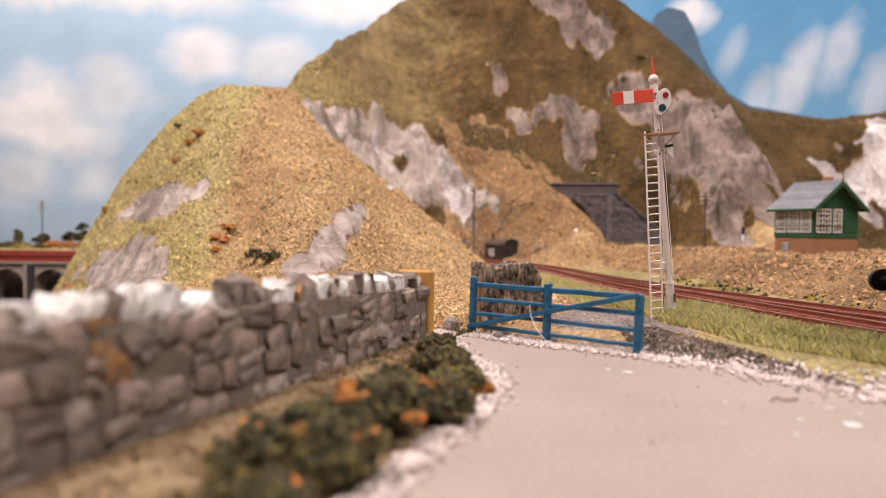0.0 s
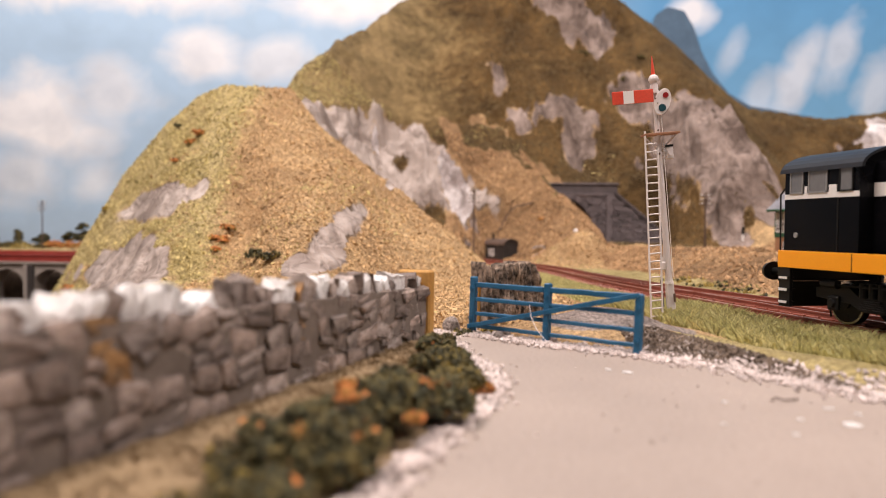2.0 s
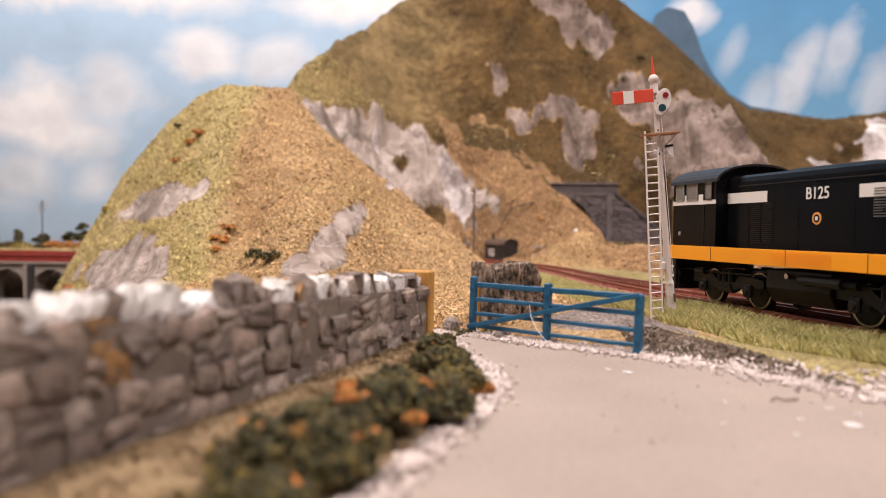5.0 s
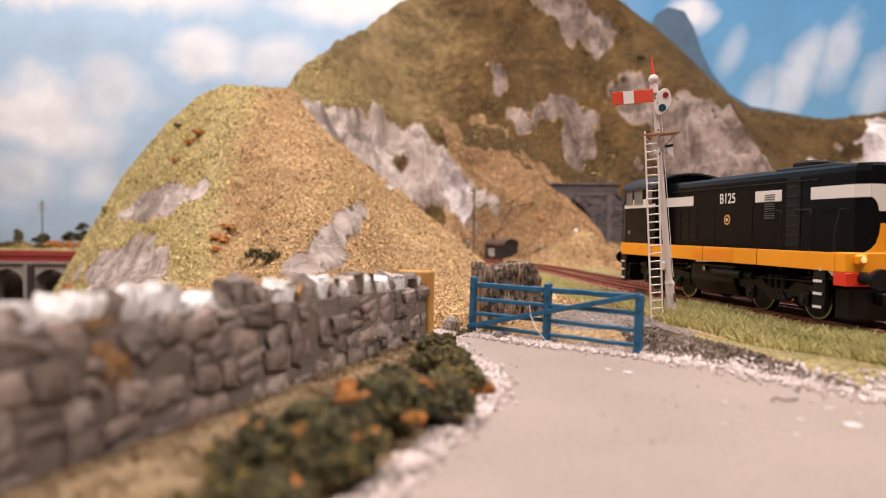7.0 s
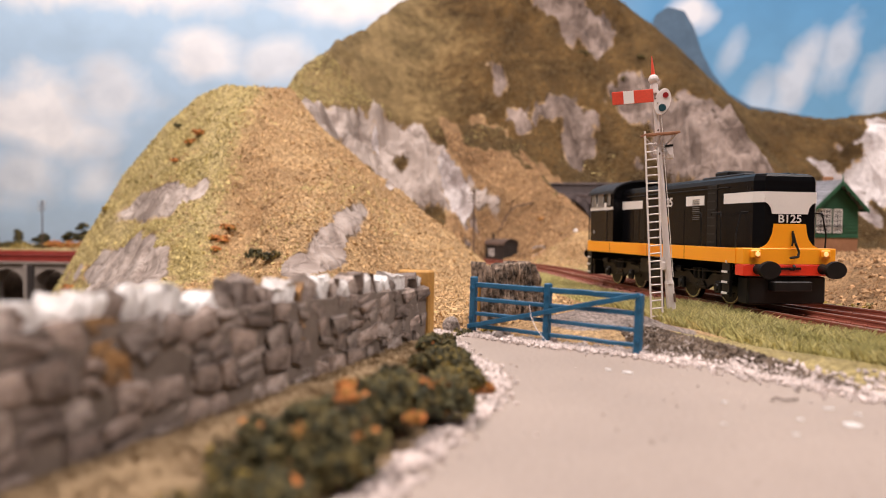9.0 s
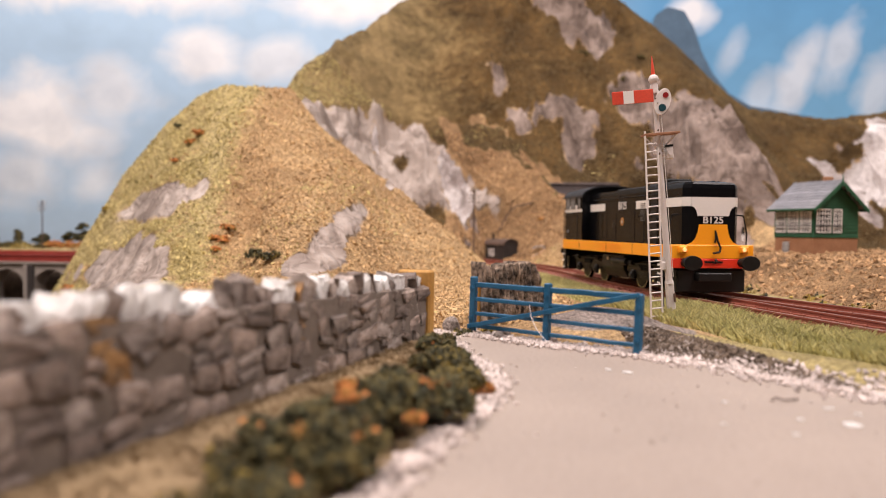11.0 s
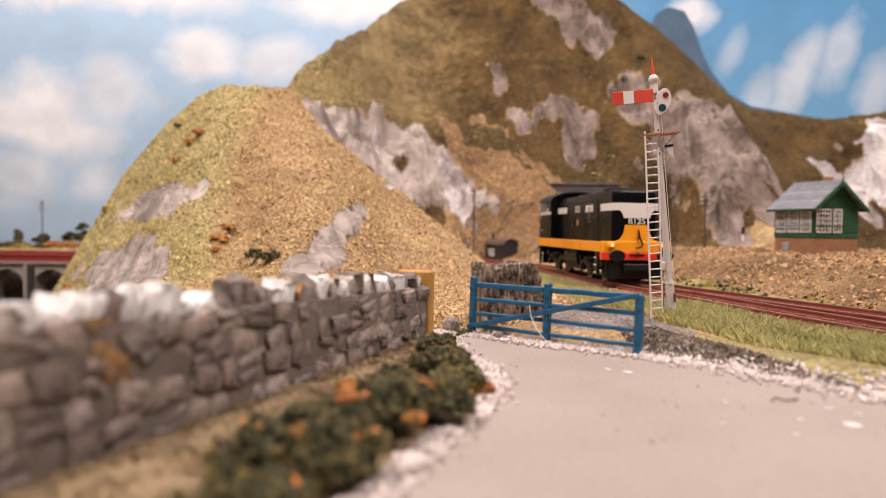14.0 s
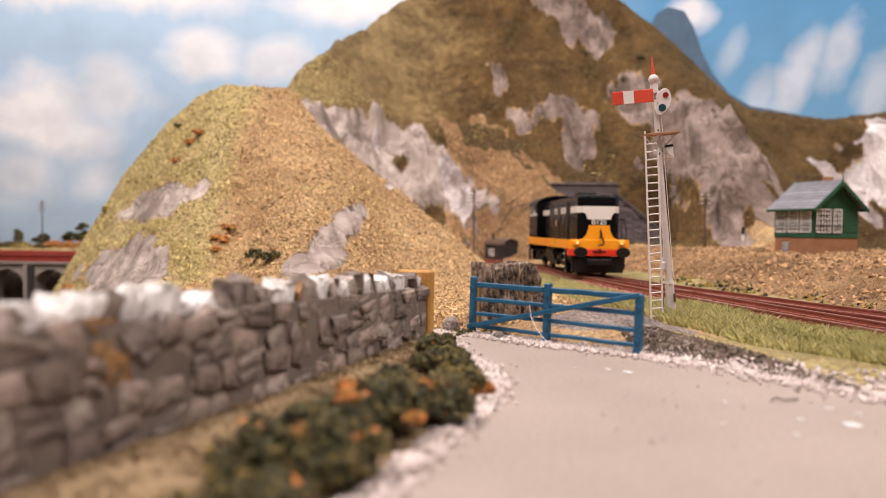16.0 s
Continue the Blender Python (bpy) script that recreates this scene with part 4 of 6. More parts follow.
# ---- track ----
def sweep(line, off, z0, profile):
    """A profile of (across, up) pairs swept along a plan line, shifted off to its right."""
    p = np.asarray(line, float)
    d = np.gradient(p, axis=0)
    d /= np.linalg.norm(d, axis=1)[:, None]
    nrm = np.stack([d[:, 1], -d[:, 0]], -1)
    k = len(profile)
    v = []
    for a, n in zip(p, nrm):
        for q, h in profile:
            v.append((a[0] + n[0] * (off + q), a[1] + n[1] * (off + q), z0 + h))
    f = [(i * k + j, i * k + (j + 1) % k, (i + 1) * k + (j + 1) % k, (i + 1) * k + j) for i in range(len(p) - 1) for j in range(k)]
    return v, f


RAIL = [(-1.0, 0), (1.0, 0), (1.0, 0.4), (0.35, 0.7), (0.35, 1.7), (0.62, 1.9), (0.62, 2.4), (-0.62, 2.4), (-0.62, 1.9), (-0.35, 1.7), (-0.35, 0.7), (-1.0, 0.4)]
SIDING = np.array([(x + np.interp(y, [-160, 150, 235, 300, 400, 480], [85, 44, 30, 22, 8, 1.5]), y) for x, y in TRACK[:320] if y < 480])


def track(name, line, label, sleepers, width):
    th = thing(name, label, "track", None, "", "structure")
    bed, f = sweep(line, 0, -0.6, [(-width, -0.8), (width, -0.8), (width - 3, 0.9), (3 - width, 0.9)])
    o = new("ballast_bed", mesh_of("ballast_bed", bed, f, M_BALLAST))
    o.parent = th
    for off in (-8.25, 8.25):
        v, f = sweep(line, off, 1.1, RAIL)
        idx = np.tile([0, 0, 0, 0, 0, 0, 1, 0, 0, 0, 0, 0], len(line) - 1)
        o = new("rail", mesh_of("rail", v, f, [M_RAIL, M_RAILTOP], idx))
        o.parent = th
    bm = bmesh.new()
    bmesh.ops.create_cube(bm, size=1)
    bmesh.ops.bevel(bm, geom=bm.edges[:], offset=0.06, segments=1, affect="EDGES")
    bmesh.ops.scale(bm, vec=(MM * 30, MM * 3.4, MM * 1.7), verts=bm.verts)
    me = bpy.data.meshes.new("sleeper")
    bm.to_mesh(me)
    bm.free()
    me.materials.append(M_SLEEPER)
    cb = bmesh.new()
    for sx in (-1, 1):
        for side in (-1, 1):
            box(sx * 8.25 + side * 1.2 - 0.7, sx * 8.25 + side * 1.2 + 0.7, -0.8, 0.8, 0.7, 1.6, 0.15, cb)
    bmesh.ops.scale(cb, vec=(MM, MM, MM), verts=cb.verts)
    chair = bpy.data.meshes.new("rail_chair")
    cb.to_mesh(chair)
    cb.free()
    chair.materials.append(M_RAIL)
    p = np.asarray(line)
    s = np.concatenate([[0], np.cumsum(np.hypot(*np.diff(p, axis=0).T))])
    for k in np.arange(3, s[-1], 7.2)[:sleepers]:
        x, y = np.interp(k, s, p[:, 0]), np.interp(k, s, p[:, 1])
        x2, y2 = np.interp(k + 1, s, p[:, 0]), np.interp(k + 1, s, p[:, 1])
        a = math.degrees(math.atan2(x - x2, y2 - y))
        o = new("sleeper", me)
        o.parent = th
        o.matrix_basis = mpose(x, y, 0.35 + rng.uniform(-0.1, 0.1), 0, 0, a + rng.uniform(-1, 1))
        c = new("rail_chair", chair)
        c.parent = th
        c.matrix_basis = mpose(x, y, 0.35, 0, 0, a)
    return th


track("track", TRACK, "rust-red model railway track on dark ballast", 230, 17)
track("siding", SIDING, "dark rusty siding joining the main track", 85, 15)


def ballast_stones():
    n = 9000
    s = rng.integers(40, 380, n)
    off = rng.uniform(-17, 17, n)
    x, y = TRACK[s, 0] + off, TRACK[s, 1] + rng.uniform(-1, 1, n)
    p = np.stack([x, y, np.where(np.abs(off) > 15, -0.2, 0.45) + rng.uniform(-0.2, 0.2, n)], -1)
    tagged(new("ballast", grains("ballast", p, rng.uniform(0.3, 0.75, n), [M_BALLAST], shape="octa")), "fine rusty ballast between the sleepers", "ballast", kind="stuff")


ballast_stones()


# ---- semaphore signal ----
M_SIGRED = surf("signal_red_paint", (0.62, 0.05, 0.02), (0.72, 0.075, 0.035), 5, 0.6, 0.5, bump=0.05, depth=0.1)
M_PLATFORM = surf("brown_platform", (0.24, 0.10, 0.05), (0.40, 0.20, 0.11), 4, 0.6, 0.7, bump=0.2, depth=0.1)
M_LENSR = plain("red_lens", (0.25, 0.01, 0.012), 0.15)
M_LENSG = plain("blue_green_lens", (0.015, 0.06, 0.075), 0.15)
M_CHIP = surf("chipped_rust", (0.06, 0.03, 0.02), (0.16, 0.09, 0.06), 2, 0.5, 0.8, bump=0.2, depth=0.1)


def signal():
    th = thing("semaphore_signal", "white leaning semaphore signal with red arm in the grass", "signal", mpose(80.6, 255, float(height(np.array([80.6]), np.array([255.0]))[0]) + 0.4, 0, -5.6, 0))
    part("base_post", box(-1.3, 1.3, -1.3, 1.3, -1, 13.0, 0.3), M_WHITE, th)
    part("post", rod((0, 0, 12.8), (0, 0, 80), 1.25, 0.85, 12), M_WHITE, th, smooth=False)
    part("collar", rod((0, 0, 12.6), (0, 0, 13.6), 1.6, 1.5, 12), M_WHITE, th)
    bm = rod((0, 0, 80), (0, 0, 82), 1.35, 1.35, 14)
    rod((0, 0, 79), (0, 0, 80), 1.5, 1.5, 14, bm)
    ball((0, 0, 84), 1.75, 2, (1, 1, 1), bm)
    rod((0, 0, 81.5), (0, 0, 83), 0.9, 1.2, 12, bm)
    part("finial_ball", bm, M_WHITE, th, smooth=False)
    part("finial_spike", rod((0, 0, 85.3), (0, 0, 92), 0.75, 0.1, 10), M_SIGRED, th, "red pointed spike")
    arm = part("arm", box(-15.2, -1.0, -1.9, -1.3, 76.0, 80.4, 0.12), M_SIGRED, th, "red arm with one white stripe")
    part("stripe", box(-11.4, -7.8, -2.02, -1.88, 76.05, 80.35), M_CREAM, arm, "white stripe")
    ell = []
    for k in range(28):
        a = 2 * math.pi * k / 28
        u, w = 4.7 * math.cos(a), 2.75 * math.sin(a)
        ell.append((2.0 + u * 0.36 - w * 0.93, 75.8 + u * 0.93 + w * 0.36))
    spec = prism(ell, -1.9, -1.25, "y", 0.1)
    pl = part("spectacle_plate", spec, M_WHITE, th)
    part("red_lens", rod((3.2, -2.1, 77.9), (3.2, -1.85, 77.9), 1.0, 1.0, 16), M_LENSR, pl, "dark red lens")
    part("green_lens", rod((1.7, -2.1, 73.7), (1.7, -1.85, 73.7), 1.3, 1.3, 16), M_LENSG, pl, "blue green lens")
    for x, z in ((-0.4, 77), (-0.1, 78.8), (0.2, 75.4)):
        part("rivet", rod((x, -2.1, z), (x, -1.85, z), 0.22, 0.22, 8), M_CHIP, pl)
    part("lamp", box(1.2, 3.0, 0.2, 1.8, 74, 80.3, 0.3), M_UNDER, th)
    pf = bmesh.new()
    for k in range(4):
        box(-5.6, 6.8, -3.4 + 1.3 * k, -2.3 + 1.3 * k, 64.4, 65.1, 0.08, pf)
    part("platform", pf, M_PLATFORM, th, "rusty brown platform planks")
    for x in (-5.2, 6.2):
        part("bracket", rod((0, 0, 59), (x, -1, 64.4), 0.25, 0.25, 6), M_WHITE, th)
    mb = box(2.2, 4.6, -1.4, 1.0, 56.0, 60.2, 0.3)
    rod((3.3, -1.4, 58), (3.3, -2.2, 58), 0.75, 0.75, 10, mb)
    part("lamp_motor", mb, M_WHITE, th, "white signal motor box")
    part("box_top", box(2.1, 4.7, -1.5, 1.1, 60.2, 60.9, 0.1), M_UNDER, th)
    part("motor_bracket", box(0.6, 2.4, -0.5, 0.5, 57.5, 58.6), M_WHITE, th)
    bm = rod((-1.6, -1.2, 58.6), (-1.6, -2.1, 58.6), 1.0, 0.8, 10)
    part("pulley", bm, M_WHITE, th)
    part("crank", rod((-1.6, -1, 58.6), (0, -1, 58.0), 0.4, 0.4, 6), M_CHIP, th)
    part("wire", rod((1.2, -1.2, 15), (1.4, -1.2, 73), 0.11, 0.11, 5), M_CREAM, th)
    lv = box(-2.6, -0.9, -0.9, 0.9, 17.5, 20.5, 0.3)
    rod((-1.6, 0, 20), (-0.6, 0, 27), 0.35, 0.3, 6, lv)
    part("counterweight_lever", lv, M_WHITE, th)
    part("rust_chip", box(0.6, 1.4, -1.78, -1.6, 6.2, 9.2, 0.1), M_CHIP, th)
    part("rust_chip", rod((0, -1.0, 66.2), (0, -1.25, 66.2), 0.35, 0.3, 7), M_CHIP, th)
    part("wire_weight", rod((-2.6, 0.5, 3), (-2.6, 0.5, 14), 0.4, 0.4, 6), M_UNDER, th)
    # ladder, standing on the ground and held at the platform
    top, foot = Vector((-5.2, -3.0, 66.0)), Vector((-8.6, -5.0, 1.0))
    lad = bmesh.new()
    w = Vector((3.9, 0, 0))
    for o in (Vector((0, 0, 0)), w):
        rod(foot + o, top + o if o.x == 0 else top + o - Vector((-0.1, 0.1, 6)), 0.34, 0.32, 6, lad)
    lader = part("ladder", lad, M_WHITE, th, "thin white ladder")
    n = 23
    for k in range(n):
        q = foot.lerp(top, 0.02 + 0.91 * k / (n - 1))
        part("rung", rod(q, q + w, 0.27, 0.27, 5), M_WHITE, lader)


signal()


# ---- signal box ----
def glazed(parent, x0, x1, z0, z1, y, cols, rows, axis, m_bar):
    """A window: dark pane with white glazing bars, on a face across x (axis y) or across y (axis x)."""
    def b(a0, a1, c0, c1, d0, d1):
        return box(a0, a1, y + d0, y + d1, c0, c1) if axis == "y" else box(y + d0, y + d1, a0, a1, c0, c1)
    s = -1 if axis == "y" else 1
    win = part("window", b(x0, x1, z0, z1, *sorted((0.05 * s, 0.25 * s))), M_PANE, parent)
    fr = bmesh.new()
    t, d = 0.75, sorted((0.25 * s, 0.75 * s))
    for a0, a1, c0, c1 in ((x0, x1, z0, z0 + t), (x0, x1, z1 - t, z1), (x0, x0 + t, z0, z1), (x1 - t, x1, z0, z1)):
        joined(fr, b(a0, a1, c0, c1, *d))
    part("frame", fr, m_bar, win)
    d = sorted((0.25 * s, 0.6 * s))
    bars = bmesh.new()
    for i in range(1, cols):
        x = x0 + (x1 - x0) * i / cols
        joined(bars, b(x - 0.3, x + 0.3, z0, z1, *d))
    d = sorted((0.25 * s, 0.52 * s))
    for j in range(1, rows):
        z = z0 + (z1 - z0) * j / rows
        joined(bars, b(x0, x1, z - 0.28, z + 0.28, *d))
    part("glazing_bars", bars, m_bar, win)


M_PANE = plain("dark_pane", (0.02, 0.022, 0.024), 0.12)


def signal_box():
    gz = 15.4
    th = thing("signal_box", "green and brick signal box with grey slate roof", "signal box", mpose(244.5, 482, gz, 0, 0, -72) @ Matrix.Diagonal((1, 1, 1.075, 1)))
    L, D = 34.0, 38.0
    part("brick_base", box(-L, 0, 0, D, -1.5, 11.8, 0.2), M_BRICK, th, "red brown brick lower storey")
    bm = bmesh.new()
    for z in np.arange(0.8, 11, 1.05):
        box(-L - 0.06, 0.06, -0.06, D, z, z + 0.12, 0, bm)
    part("mortar_courses", bm, M_BRICK, th)
    part("band", box(-L - 0.5, 0.5, -0.5, D, 11.8, 14.0, 0.2), M_GREEN, th)
    part("upper_storey", box(-L, 0, 0, D, 14.0, 31.5, 0.1), M_GREEN, th, "dark green timber upper storey")
    for z in np.arange(15.5, 40, 2.0):
        half = (D - 2) / 2 if z < 31 else (D - 2) / 2 * (45.5 - z) / 15
        part("weatherboard", box(0, 0.35, D / 2 - half, D / 2 + half, z, z + 1.6, 0.1), M_GREEN, th)
    for k in range(3):
        x0 = -L + 1.4 + k * 10.8
        glazed(th, x0, x0 + 9.6, 15.0, 29.5, -0.1, 5 if k else 4, 4, "y", M_CREAM)
        part("mullion", box(x0 - 1.3, x0 - 0.4, -0.8, 0, 14, 31, 0.1), M_GREEN, th)
    glazed(th, 1.6, 13.8, 15.0, 29.8, 0.4, 5, 5, "x", M_CREAM)
    glazed(th, 15.6, 23.0, 15.0, 29.8, 0.4, 3, 5, "x", M_CREAM)
    lw = bmesh.new()
    win = prism([(-26.5, 0.3), (-20.5, 0.3), (-20.5, 7.5), (-22, 9.2), (-23.5, 9.7), (-25, 9.2), (-26.5, 7.5)], -0.3, -0.1)
    lwin = part("window", win, M_PANE, th)
    for x in (-26.2, -24.6, -23.5, -22.4, -20.8):
        box(x - 0.17, x + 0.17, -0.55, -0.3, 0.3, 9.0, 0, lw)
    for z in (0.5, 2.5, 4.5, 6.5, 8.4):
        box(-26.4, -20.6, -0.55, -0.3, z - 0.16, z + 0.16, 0, lw)
    part("glazing_bars", lw, M_CREAM, lwin)
    # gable wall, roof slopes, slates, barge boards
    part("gable", prism([(0, 31.5), (D, 31.5), (D / 2, 46.0)], -L, 0, "x"), M_GREEN, th)
    ov, rise = 4.0, 14.6
    for side in (-1, 1):
        n = 9
        for k in range(n):
            t0, t1 = k / n, (k + 1.12) / n
            ya, yb = D / 2 + side * (D / 2 + ov) * t0, D / 2 + side * (D / 2 + ov) * min(t1, 1.02)
            za, zb = 47.0 - rise * 1.2 * t0, 47.0 - rise * 1.2 * min(t1, 1.02)
            part("slate_course", prism([(ya, za), (yb, zb + 0.25), (yb, zb + 0.75), (ya, za + 0.45)], -L - 4, 4.5, "x"), M_SLATE, th)
        part("barge_board", prism([(D / 2, 47.2), (D / 2 + side * (D / 2 + ov), 29.6), (D / 2 + side * (D / 2 + ov), 27.6), (D / 2, 44.6)], 4.3, 5.2, "x"), M_GREEN, th)
        part("gutter", rod((-L - 4, D / 2 + side * (D / 2 + ov), 29.2), (4.5, D / 2 + side * (D / 2 + ov), 29.2), 0.8, 0.8, 8), M_GREEN, th)
        bm = bmesh.new()
        for k in range(1, 6):
            t = k / 6
            y, z = D / 2 + side * (D / 2 + ov) * t, 44.6 - 17 * t
            rod((4.4, y, z), (5.0, y, z), 1.1, 1.1, 8, bm)
        part("fretwork", bm, M_GREEN, th)
    part("finial", rod((4.7, D / 2, 44), (4.7, D / 2, 52), 0.7, 0.15, 8), M_GREEN, th)
    part("ridge_tile", rod((-L - 4, D / 2, 47.3), (4.4, D / 2, 47.3), 0.7, 0.7, 8), M_SLATE, th)
    part("chimney", box(-L * 0.55, -L * 0.55 + 5, D / 2 + 6, D / 2 + 11, 38, 51, 0.3), M_BRICK, th, "brick chimney stack")
    rl = rod((-L, -1.6, 19), (1.6, -1.6, 19), 0.22, 0.22, 6)
    rod((1.6, -1.6, 19), (1.6, 26, 19), 0.22, 0.22, 6, rl)
    part("window_rail", rl, M_UNDER, th)


signal_box()


# ---- hut, poles ----
def hut():
    th = thing("platelayers_hut", "small dark planked hut with arched roof by the track", "hut", mpose(64, 690, 0.6, 0, 0, -52))
    arc = [(-9, 0), (9, 0), (9, 16)] + [(9.0 * math.cos(a), 16 + 5.0 * math.sin(a)) for a in np.linspace(0.25, math.pi - 0.25, 9)] + [(-9, 16)]
    part("body", prism([(p[0], p[1]) for p in arc], -26, 0, "x"), M_HUT, th)
    roof = [(10 * math.cos(a), 15.6 + 6.2 * math.sin(a)) for a in np.linspace(0, math.pi, 13)] + [(9.2 * math.cos(a), 15.6 + 5.2 * math.sin(a)) for a in np.linspace(math.pi, 0, 13)]
    part("roof", prism(roof, -27.2, 1.2, "x"), M_WOOD, th, "weathered dark arched roof")
    for y in np.arange(-8, 8.5, 2.0):
        part("plank", box(0, 0.3, y - 0.9, y + 0.9, 0.4, 16), M_HUT, th)
    part("door", box(0.3, 0.7, -3.2, 4.2, 0.4, 14.5, 0.1), M_HUT, th)
    glazed(th, -20, -13, 5, 12, -9.0, 2, 3, "y", M_CREAM)
    part("chimney", rod((-20, -4, 17), (-20, -4, 27), 0.9, 0.9, 8), M_UNDER, th)


hut()


def pole(x, y, z, h, arms, label):
    th = thing("telegraph_pole", label, "telegraph pole", mpose(x, y, z, 0, rng.uniform(-1, 1), rng.uniform(-15, 15)), "telegraph poles")
    part("pole", rod((0, 0, -2), (0, 0, h), 0.85, 0.6, 8), M_WOOD, th)
    for k in range(arms):
        zz = h - 3 - 3.4 * k
        part("crossarm", box(-4.8, 4.8, -0.9, -0.3, zz - 0.35, zz + 0.35), M_WOOD, th)
        bm = bmesh.new()
        for xx in (-4.3, -2.4, 2.4, 4.3):
            rod((xx, -0.6, zz + 0.4), (xx, -0.6, zz + 1.4), 0.38, 0.3, 6, bm)
        part("insulators", bm, M_CREAM, th, "white insulators")


pole(29, 690, 8, 62, 4, "brown telegraph pole with four crossarms beside the cliff")
pole(219, 610, 18, 46, 3, "thin telegraph pole with white insulators before the cliff")
pole(-516, 940, -4, 66, 4, "dark telegraph pole beside the viaduct")


# ---- tunnel portal and wing wall ----
def blocks(parent, name, x0, x1, z0, z1, y, course, lo, hi, keep, me, depth=2.0, lean=0.0):
    z = z0
    while z < z1 - 0.5:
        x = x0 - rng.uniform(0, lo)
        while x < x1:
            ln = rng.uniform(lo, hi)
            if keep(x + ln / 2, z + course / 2):
                piece(name, me[rng.integers(len(me))], parent, x + ln / 2, y + rng.uniform(-0.25, 0.25), z + course / 2, ln - 0.35, depth, course - 0.35)
            x += ln
        z += course


def portal():
    th = thing("tunnel_portal", "dark grey stone tunnel portal half hidden by the hill", "tunnel portal", mpose(114, 772, 0, 0, 0, -8), "", "structure")
    R, cx, spring = 42.0, 3.0, 25.0
    outer = [(-70, -1), (-70, 74), (66, 74), (66, -1), (cx + R, -1), (cx + R, spring)] + [(cx + R * math.cos(a), spring + R * math.sin(a)) for a in np.linspace(0.1, math.pi - 0.1, 16)] + [(cx - R, spring), (cx - R, -1)]
    part("wall_face", prism(outer, 0, 10), M_PORTAL, th)
    # flat near-black sheet behind the arch stands in for the darkness inside
    part("tunnel_dark_sheet", prism([(cx - R - 2, -1), (cx - R - 2, spring + R + 3), (cx + R + 2, spring + R + 3), (cx + R + 2, -1)], 10.2, 13), M_DARK, th)
    me = stone_shapes(5, M_PORTAL)
    blocks(th, "stone", 14, 57, 6, 66, -0.4, 3.1, 4.5, 8.5, lambda x, z: math.hypot(x - cx, max(z - spring, 0)) > R + 6, me)
    for a in np.linspace(0.05, math.pi - 0.05, 27):
        if a < 1.9:
            o = piece("voussoir", me[rng.integers(5)], th, cx + (R + 2.6) * math.cos(a), -0.8, spring + (R + 2.6) * math.sin(a), 4.6, 2.6, 4.6, 0, -math.degrees(a))
    part("string_course", box(-70, 68, -2.2, 2, 67.5, 70.2, 0.5), M_PORTAL, th)
    part("parapet", box(-70, 68, -1.2, 6, 70.2, 78.5, 0.5), M_PORTAL, th)
    part("coping", box(-70, 70, -2.4, 7, 78.5, 81.0, 0.7), M_PORTAL, th)
    part("buttress", box(57, 67, -3.5, 4, -1, 67.5, 0.6), M_PORTAL, th)
    wg = thing("wing_wall", "sloping dark stone wing wall beside the tunnel portal", "wing wall", mpose(178, 760, 0, 0, 0, -20), "", "structure")
    top = lambda x: 70 - 0.85 * x
    part("wall_face", prism([(0, -1), (0, top(0)), (50, top(50)), (50, -1)], 0, 9), M_PORTAL, wg)
    blocks(wg, "stone", 0.5, 49, 2, 70, -0.5, 3.3, 5, 11, lambda x, z: z < top(x) - 2.5, me)
    part("coping", prism([(-1, top(-1)), (51, top(51)), (51, top(51) + 2.6), (-1, top(-1) + 2.6)], -2, 10), M_PORTAL, wg)


portal()


# ---- viaduct and far trees ----
def viaduct():
    th = thing("viaduct", "grey arched viaduct with a dark red girder deck", "viaduct", mpose(-350, 895, -10))
    pitch, R = 54.0, 21.5
    for k in range(8):
        x0 = -pitch * (k + 1)
        c = x0 + pitch / 2 + 3
        ol = [(x0, -98), (x0, -8), (x0 + pitch, -8), (x0 + pitch, -98), (c + R, -98), (c + R, -36)] + [(c + R * math.cos(a), -36 + R * math.sin(a)) for a in np.linspace(0.12, math.pi - 0.12, 12)] + [(c - R, -36), (c - R, -98)]
        part("arch", prism(ol, 0, 30), M_ARCH, th)
        part("pilaster", box(x0 - 2.0, x0 + 3.0, -3, 0, -98, -8, 0.4), M_ARCH, th)
        part("steel_pier", box(x0 + 4.5, x0 + 12.0, -7, -3.1, -98, -9, 0.6), M_HUT, th, "dark timber pier")
    part("deck", box(-440, 14, -0.2, 29, -5.5, -1.5), M_BALLAST, th)
    for yy in (6, 22.5):
        part("rail", box(-440, 14, yy - 0.5, yy + 0.5, -1.5, 1.8, 0.2), M_RAIL, th)
    part("ledge", box(-440, 10, -3.5, 32, -8, -5.5, 0.5), M_ARCH, th)
    part("girder", box(-440, 14, -2, -0.2, -4.5, 3.0, 0.4), M_DECK, th, "dark red girder")
    part("girder_flange", box(-440, 14, -3.2, 0.6, 2.0, 3.6, 0.3), M_DECK, th)
    part("girder_flange", box(-440, 14, -3.2, 0.6, -5.2, -4.0, 0.3), M_DECK, th)
    part("far_girder", box(-440, 14, 29, 31, -4.5, 7.4, 0.4), M_DECK, th)


viaduct()


